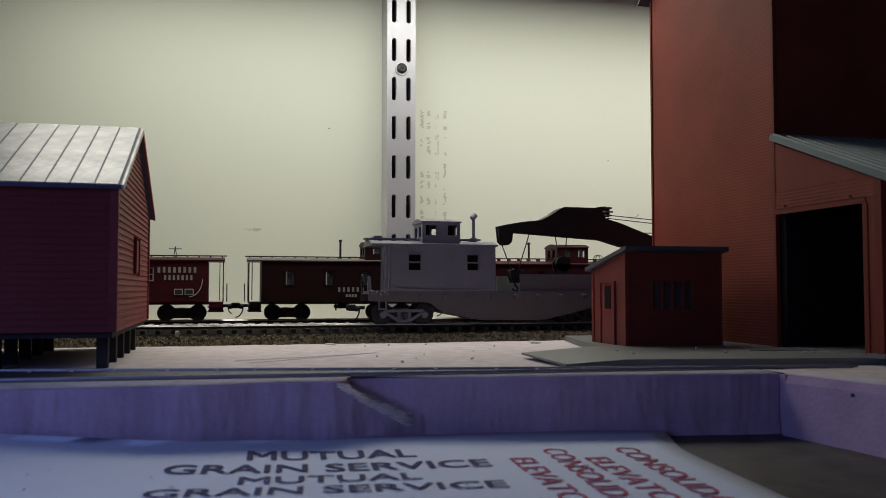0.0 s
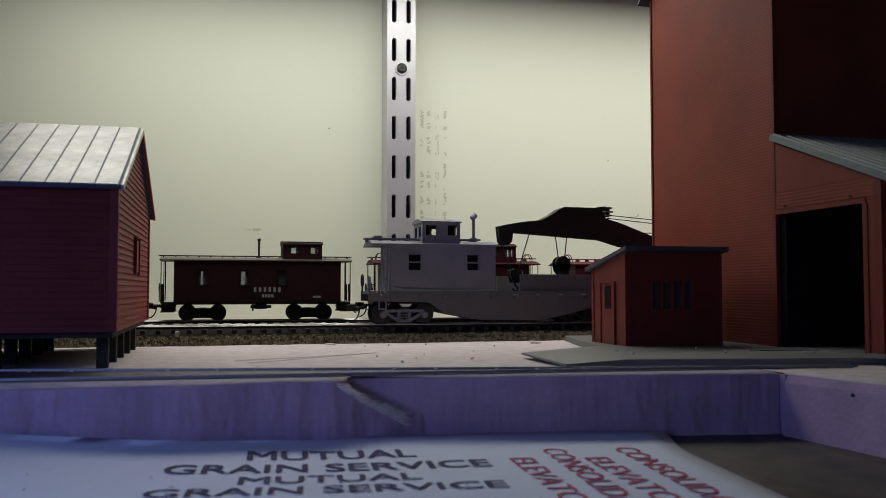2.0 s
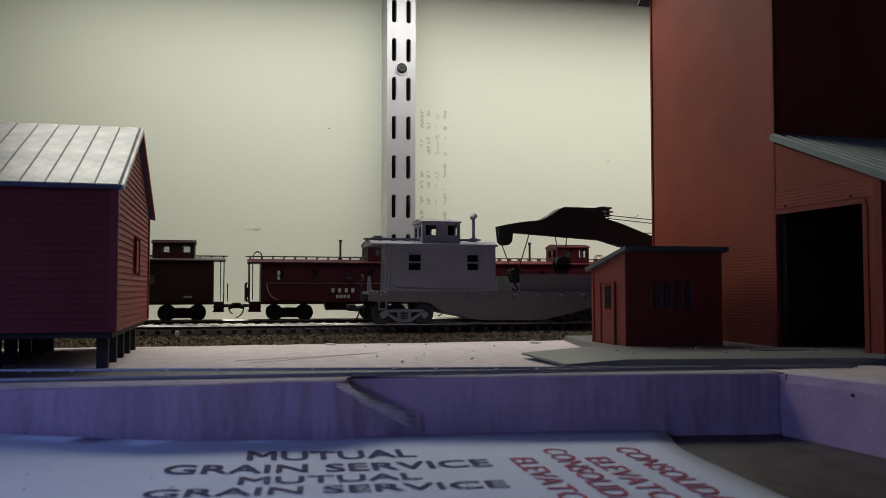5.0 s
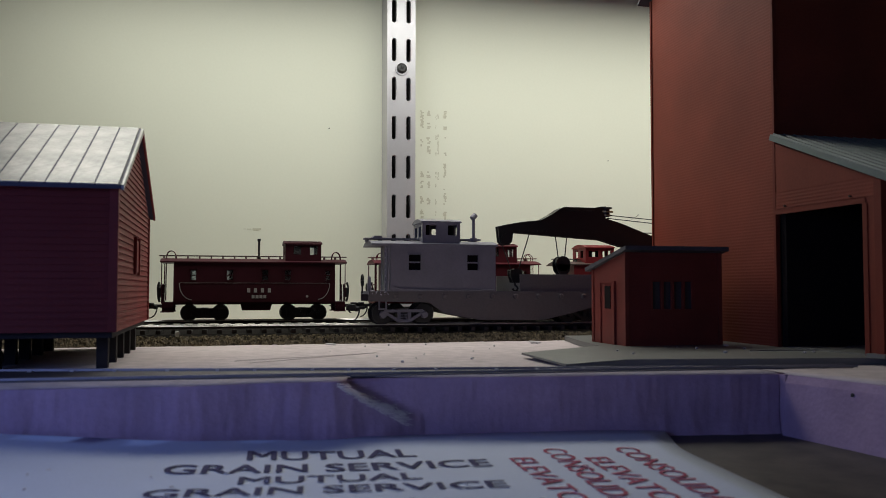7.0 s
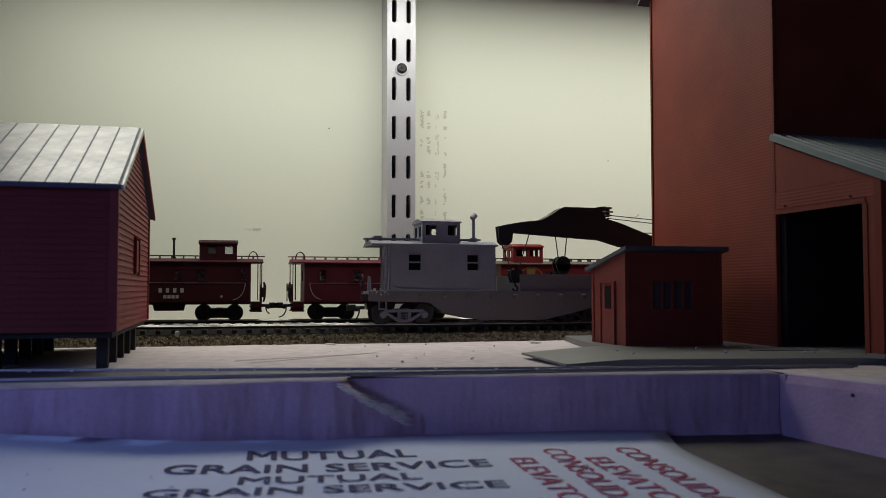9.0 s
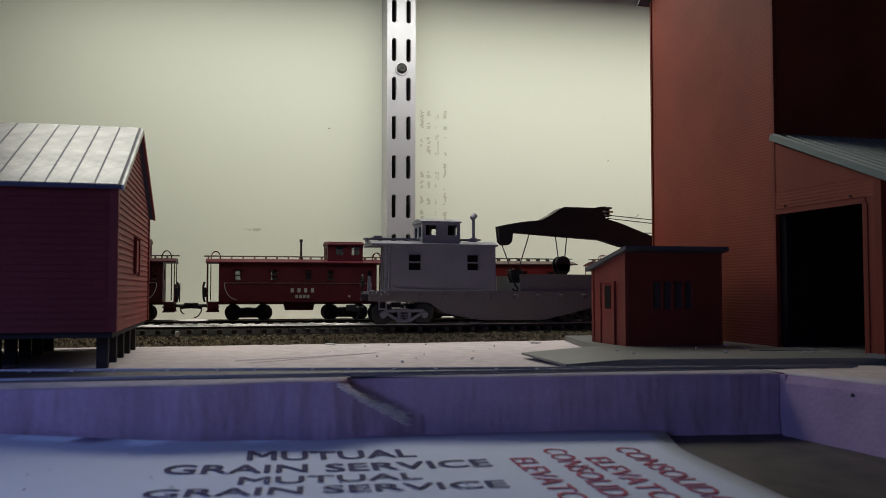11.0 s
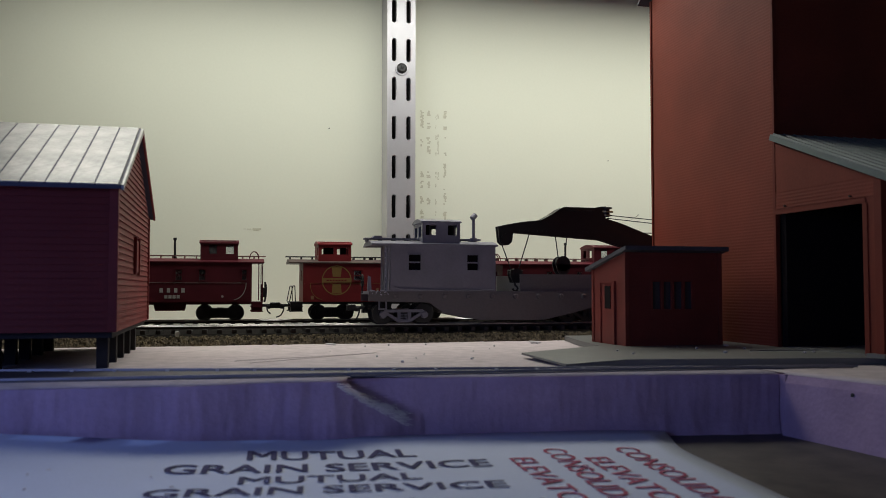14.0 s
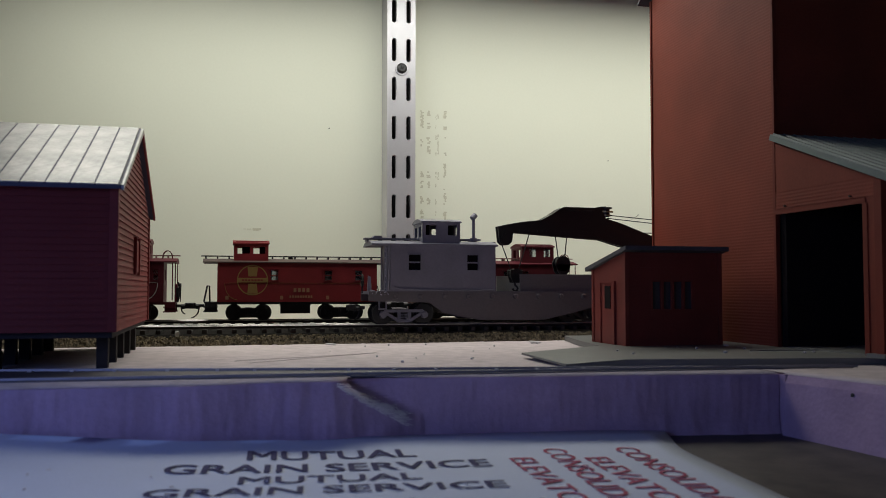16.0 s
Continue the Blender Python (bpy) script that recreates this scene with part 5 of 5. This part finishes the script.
def idler_car():
    """Grey boom tender standing on the near track."""
    car = thing("boom_tender_car", pose(0.15, YN, RAIL), "unpainted grey plastic boom tender car with cupola cabin", "railway car")
    hw = 15.0
    wins = [(-46.4, -39.2, 31.6, 40.6), (-11.0, -4.2, 31.6, 40.6)]
    for s in (-1, 1):
        ya, yb = (-hw, -hw + 1.2) if s < 0 else (hw - 1.2, hw)
        pm("cabin_wall", pierced(B(), -57.3, 6.6, 19.2, 46.2, ya, yb, wins), M_grey, car)
        for a, b, z0, z1 in wins:
            yo = (-hw - 0.5, -hw + 0.8) if s < 0 else (hw - 0.8, hw + 0.5)
            bm = B()
            box(bm, a - 0.7, a, *yo, z0 - 0.7, z1 + 0.7)
            box(bm, b, b + 0.7, *yo, z0 - 0.7, z1 + 0.7)
            box(bm, a, b, *yo, z1, z1 + 0.7)
            box(bm, a, b, *yo, z0 - 0.7, z0)
            box(bm, a, b, yo[0] + 0.3, yo[1], (z0 + z1) / 2 - 0.45, (z0 + z1) / 2 + 0.45)
            pm("window_frame", bm, M_grey, car)
    for x0, x1 in ((-57.3, -56.1), (5.4, 6.6)):
        pm("end_wall", pierced(B(), -13.8, 13.8, 19.2, 46.2, 0, 1.2, [(-3.8, 3.8, 19.2, 40)]), M_grey, car,
           at=Matrix(((0, 1, 0, x0 * 0.001), (1, 0, 0, 0), (0, 0, 1, 0), (0, 0, 0, 1))))
    pm("door", box(B(), -57.0, -56.3, -3.8, 3.8, 19.2, 40), M_grey, car)
    # near-black block added in the cabin so its windows read as unlit
    pm("dark_fill", box(B(), -50, 4, -11, 11, 19.4, 46), M_inside, car)
    rf = [(-hw - 1.2, 45.9), (-hw - 1.2, 46.9)] + [(-hw + i * hw / 4, 46.9 + 2.4 * (1 - ((i - 4) / 4) ** 2)) for i in range(9)] + [(hw + 1.2, 46.9), (hw + 1.2, 45.9)]
    roof = pm("roof", prism(B(), rf, "x", -68.5, 8.0), M_grey, car)
    bm = B()
    for xa, xb in ((-70.5, -38.2), (-14.2, 0.5)):
        for yy in (-4.4, -1.4, 1.6):
            box(bm, xa, xb, yy, yy + 2.7, 49.9, 50.8)
        for k in range(int((xb - xa) / 8) + 1):
            box(bm, xa + 1 + k * 8, xa + 2.2 + k * 8, -4, 4, 48.6, 49.9)
    pm("roof_walk", bm, M_grey, roof)
    pm("hatch", prism(B(), [(-66, 50.6), (-60, 50.6), (-61, 52), (-65, 52)], "y", -5, 5), M_grey, roof)
    # cupola
    bm = B()
    cw = [(-35.7, -29.4, 52.4, 58.4), (-22.2, -16.6, 52.4, 58.4)]
    pierced(bm, -37.7, -14.6, 46.8, 60.0, -12.5, -11.3, cw)
    cp = pm("cupola", bm, M_grey, car)
    pm("cupola_side", pierced(B(), -37.7, -14.6, 46.8, 60.0, 11.3, 12.5, [(-35.7, -31.0, 52.4, 58.4), (-26.6, -23.4, 52.0, 57.6)]), M_grey, cp)
    swap = lambda q: Matrix(((0, 1, 0, q * 0.001), (1, 0, 0, 0), (0, 0, 1, 0), (0, 0, 0, 1)))
    ew = pm("cupola_end", pierced(B(), -11.3, 11.3, 46.8, 60, 0, 1.2, [(-9.2, -2.2, 51.6, 57.6), (2.2, 9.2, 51.6, 57.6)]), M_grey, cp, at=swap(-37.7))
    share("cupola_end", ew, cp, swap(-15.8))
    arc = [(-13.3, 59.8), (-13.2, 60.6)] + [(-12 + i * 3, 60.7 + 1.8 * (1 - ((i - 4) / 4) ** 2)) for i in range(9)] + [(13.2, 60.6), (13.3, 59.8)]
    pm("cupola_roof", prism(B(), arc, "x", -38.6, -13.8), M_grey, cp)
    # two more added blocks darken the cupola windows
    pm("cupola_fill", box(B(), -36.4, -32.4, -8, 2, 47, 59.6), M_inside, cp)
    pm("cupola_fill", box(B(), -22.5, -18.0, -8, 4, 47, 59.6), M_inside, cp)
    bm = rod(rod(rod(B(), (-2.8, 0, 48), (-2.8, 0, 64.0), 1.0, 12), (-2.8, 0, 48.4), (-2.8, 0, 51.6), 2.1, 14), (-3.8, -0.4, 63.6), (-1.4, 0.6, 65.8), 1.7, 12)
    pm("smoke_jack", bm, M_grey, roof)
    # deck, fish-belly sill, stake pockets
    pm("deck", box(B(), -70, 92, -14.6, 14.6, 17.4, 19.2), M_grey, car)
    for s in (-1, 1):
        ya, yb = sorted((s * 14.0, s * 15.2))
        pm("side_sill", prism(B(), [(-70, 19.1), (92, 19.1), (92, 12.0), (72, 10.2), (54, 5.4), (38, 2.0), (-3, 2.0), (-26, 6.6), (-34, 12.6), (-70, 13.4)], "y", ya, yb), M_sill, car)
        pm("sill_lip", prism(B(), [(-26, 6.7), (-3, 2.1), (38, 2.1), (54, 5.5), (54, 6.2), (38, 2.8), (-3, 2.8), (-26, 7.4)], "y", *sorted((s * 15.2, s * 15.5))), M_sill, car)
    pk = None
    for i in range(10):
        m = pose(0.001 * (-54 + i * 14.6), 0, 0)
        if pk is None:
            pk = pm("stake_pocket", rod(box(B(), -1.5, 1.5, -15.6, -15.1, 14.0, 18.2), (0, -15.5, 16.1), (0, -16.4, 16.1), 1.6, 14, 1.2), M_sill, car, at=m)
        else:
            share("stake_pocket", pk, car, m)
    # low load side on the deck
    pm("load_box", prism(B(), [(23.0, 18.9), (92, 18.9), (92, 29.4), (23.0, 29.4)], "y", -12.6, -11.4), M_sill, car)
    # far side coloured pale for the light that falls on it
    pm("load_box", prism(B(), [(14, 18.9), (92, 18.9), (92, 28.6), (14, 28.6)], "y", 6.4, 7.6), M_palegrey, car, "grey load side, coloured pale as if lit from above")
    pm("load_box", box(B(), 90.8, 92, -11.4, 6.4, 18.9, 28.0), M_grey, car)
    # platform end
    # end posts and ladder: the light on them is in their paler grey
    for px, py, q in ((-58.2, -14.4, 0.45), (-58.2, -2.0, 0.5), (-58.6, 8.0, 0.5)):
        pm("corner_post", rod(B(), (px, py, 19), (px, py, 46), q, 7), M_litgrey, car)
    bm = B()
    for yy in (-9.5, -5.0):
        rod(bm, (-58.6, yy, 19), (-58.6, yy, 46), 0.4, 6)
    for k in range(7):
        rod(bm, (-58.6, -9.5, 21 + k * 3.6), (-58.6, -5, 21 + k * 3.6), 0.35, 5)
    pm("ladder", bm, M_litgrey, car)
    bm = wire(B(), [(-70.2, 8 + 3.4 * math.cos(i * math.pi / 8), 25.5 + 3.4 * math.sin(i * math.pi / 8)) for i in range(17)], 0.6, 6)
    rod(bm, (-70.2, 8, 18), (-70.2, 8, 25.5), 0.5, 6)
    rod(bm, (-70.2, 4.8, 25.5), (-70.2, 11.2, 25.5), 0.4, 6)
    pm("brake_wheel", bm, M_black, car)
    bm = B()
    for x in (-64.0, -60.0):
        box(bm, x, x + 0.7, -14.6, -13.2, 8.6, 13.4)
    box(bm, -64.0, -59.3, -15.0, -11.6, 8.4, 9.2)
    pm("step", bm, M_grey, car)
    rnd = random.Random(5)
    bm = B()
    for i in range(46):
        m = Matrix.Translation((rnd.uniform(-70.5, -57.5), rnd.uniform(-15.5, -12.5), rnd.uniform(16.4, 19.6))) @ Euler((rnd.random() * 3, rnd.random() * 3, rnd.random() * 3)).to_matrix().to_4x4() @ Matrix.Diagonal((1.5, 1.0, 0.5, 1))
        bmesh.ops.create_icosphere(bm, subdivisions=1, radius=rnd.uniform(0.25, 0.65), matrix=m)
    pm("glue_residue", bm, M_glue, car, "glossy lumps of clear glue")["kind"] = "stuff"
    pm("bracket", prism(B(), [(-69.0, 19), (-66.4, 19), (-66.8, 27.6), (-68.4, 28.4)], "y", -3.0, -1.6), M_litgrey, car)
    pm("brake_pipe", wire(B(), [(-56, -15.6, 22), (-50, -15.7, 20.2), (-30, -15.7, 19.9), (5, -15.7, 19.9)], 0.35, 6), M_grey, car)
    coupler(car, -70, -1)
    big = wheelset(6.0)
    for x in (-48.4, 68.0):
        arch_truck(car, x, 24.6, M_grey if x < 0 else M_black, big, 6.0)


def crane():
    cr = thing("wrecking_crane", pose(0, YN, 0), "black wrecking crane with a long lowered boom", "crane")
    prof = [(0.1621, 0.0911), (0.1690, 0.0926), (0.1782, 0.0942), (0.1901, 0.0955), (0.1969, 0.0991), (0.2018, 0.1024), (0.2052, 0.1039), (0.2255, 0.1037), (0.2305, 0.1049), (0.2340, 0.1050), (0.2330, 0.1029), (0.2325, 0.1010), (0.2339, 0.0974), (0.2448, 0.0943), (0.2657, 0.0867), (0.2967, 0.0746), (0.2965, 0.0650), (0.2656, 0.0761), (0.2447, 0.0795), (0.2299, 0.0836), (0.2062, 0.0851), (0.1719, 0.0874), (0.1712, 0.0818), (0.1690, 0.0797), (0.1653, 0.0796), (0.1631, 0.0817)]
    for s in (-1, 1):
        part("boom_plate", prism(B(), prof, "y", s * 0.0022 - 0.0006, s * 0.0022 + 0.0006), M_black, cr)
    part("boom_web", prism(B(), [(0.1654, 0.0906), (0.1910, 0.0946), (0.2035, 0.1016), (0.2074, 0.1028), (0.2289, 0.1029), (0.2327, 0.0972), (0.2658, 0.0861), (0.2981, 0.0732), (0.2980, 0.0665), (0.2657, 0.0780), (0.2311, 0.0852), (0.2072, 0.0867), (0.1717, 0.0890), (0.1669, 0.0885)], "y", -0.0017, 0.0017), M_black, cr)
    part("boom_flange", prism(B(), [(0.1901, 0.0955), (0.1969, 0.0991), (0.2018, 0.1024), (0.2052, 0.1039), (0.2255, 0.1037), (0.2255, 0.1019), (0.2052, 0.1018), (0.1980, 0.0981)], "y", -0.0050, 0.0050), M_black, cr)
    # tip sheave
    part("tip_sheave", rod(B(), (0.1675, -0.0034, 0.0832), (0.1675, 0.0034, 0.0832), 0.0036, 20), M_black, cr)
    sv = part("boom_sheave", rod(B(), (0.2352, 0, 0.0985), (0.2352, 0, 0.1046), 0.0024, 14), M_black, cr)
    for zz, rr in ((0.0990, 0.0036), (0.1013, 0.0046), (0.1037, 0.0040)):
        part("sheave_rim", rod(B(), (0.2352, 0, zz), (0.2352, 0, zz + 0.0008), rr, 18), M_brass if zz < 0.103 else M_black, sv)
    rv = None
    for i in range(24):
        m = pose(0.176 + 0.0030 * i, -0.0029, 0.0885)
        if rv is None:
            rv = part("rivet", rod(B(), (0, -0.0003, 0), (0, 0.0002, 0), 0.0004, 6), M_black, cr, at=m)
        else:
            share("rivet", rv, cr, m)
    # hoist ropes and the two hook blocks
    z = lambda v: CZ + 0.0003509 * (511.9 - v)
    xw = lambda u: 0.162484 + 0.00036481 * (u - 880) + 6.6533e-08 * (u - 880) ** 2
    for i, (a, b) in enumerate((((886, 428), (905, 480)), ((937, 413), (917, 478)), ((983, 418), (988, 458)), ((1003, 419), (999, 458)))):
        part("hoist_rope", rod(B(), (xw(a[0]), 0.0, z(a[1])), (xw(b[0]), 0.0, z(b[1])), 0.00034, 6), M_black, cr)
    for u, v, k in ((911, 477, 0.95), (993, 456, 1.02)):
        x, zz = xw(u), z(v)
        bm = rod(B(), (x, -0.0022 * k, zz - 0.0030 * k), (x, 0.0022 * k, zz - 0.0030 * k), 0.0036 * k, 18)
        for s in (-1, 1):
            if k > 1:
                rod(bm, (x, s * 0.0036, zz - 0.0038), (x, s * 0.0026, zz - 0.0038), 0.0048, 20)
                prism(bm, [(x - 0.0047, zz - 0.0042), (x + 0.0047, zz - 0.0042), (x + 0.0041, zz - 0.0082), (x + 0.0018, zz - 0.0112), (x - 0.0016, zz - 0.0112), (x - 0.0038, zz - 0.0082)], "y", s * 0.0031 - 0.0005, s * 0.0031 + 0.0005)
            else:
                prism(bm, [(x - 0.0036 * k, zz), (x + 0.0036 * k, zz), (x + 0.0042 * k, zz - 0.003 * k), (x + 0.0024 * k, zz - 0.0088 * k), (x - 0.0024 * k, zz - 0.0088 * k), (x - 0.0042 * k, zz - 0.003 * k)], "y", s * 0.0028 * k - 0.0006, s * 0.0028 * k + 0.0006)
        if k < 1:
            rod(bm, (x - 0.0052 * k, 0, zz - 0.0012), (x + 0.0052 * k, 0, zz - 0.0012), 0.0007, 8)
        hb = part("hook_block", bm, M_black, cr)
        if k < 1:
            pts = [(x, 0, zz - 0.0085), (x + 0.0002, 0, zz - 0.0100)] + [(x + 0.0002 + 0.0016 * math.sin(a), 0, zz - 0.0118 + 0.0016 * math.cos(a)) for a in [0.3 + i * 0.55 for i in range(9)]]
            part("hook", wire(B(), pts, 0.00062, 8), M_black, hb)
    for (a, b, y) in (((1074, 379), (1260, 396), -0.005), ((1074, 383), (1260, 402), 0.0), ((1110, 408), (1260, 408), 0.004), ((1110, 412), (1260, 415), 0.006)):
        part("boom_rope", rod(B(), (xw(a[0]), y, z(a[1])), (xw(b[0]) + 0.004, y, z(b[1])), 0.00030, 6), M_black, cr)
    part("rope_whisker", wire(B(), [(xw(1113), -0.004, z(385)), (xw(1120), -0.005, z(380)), (xw(1126), -0.004, z(376))], 0.00016, 4), M_black, cr)
    # machinery house and carriage behind the elevator
    part("machinery_house", prism(B(), [(0.302, 0.052), (0.400, 0.052), (0.400, 0.098), (0.392, 0.104), (0.312, 0.104), (0.302, 0.094)], "y", -0.0165, 0.0165), M_black, cr)
    part("carriage", box(B(), 0.296, 0.410, -0.015, 0.015, 0.040, 0.052), M_black, cr)
    for x in (0.318, 0.388):
        t = truck(cr, x * 1000, 22, M_black, moving=False)
        t.location.z = RAIL
        part("bolster", box(B(), x - 0.006, x + 0.006, -0.010, 0.010, RAIL + 0.0060, 0.0402), M_black, cr)


def motions():
    speed, r = SPEED, 0.0049
    for car in CARS:
        x = car.location.x
        walk(car, [(t, pose(x - speed * t, YT, RAIL)) for t in range(0, 17)])
    turn = math.degrees(speed / r)
    for w, dx in ROLLING:
        walk(w, [(0.2 * i, pose(dx, 0, 0.0049, 0, -turn * 0.2 * i, 0)) for i in range(81)])


SPEED = 0.0276
setting()
shelf_standard()
foam()
tracks()
sheet()
barn()
base_plate()
elevator()
shed()
idler_car()
crane()
CARS = train()
motions()
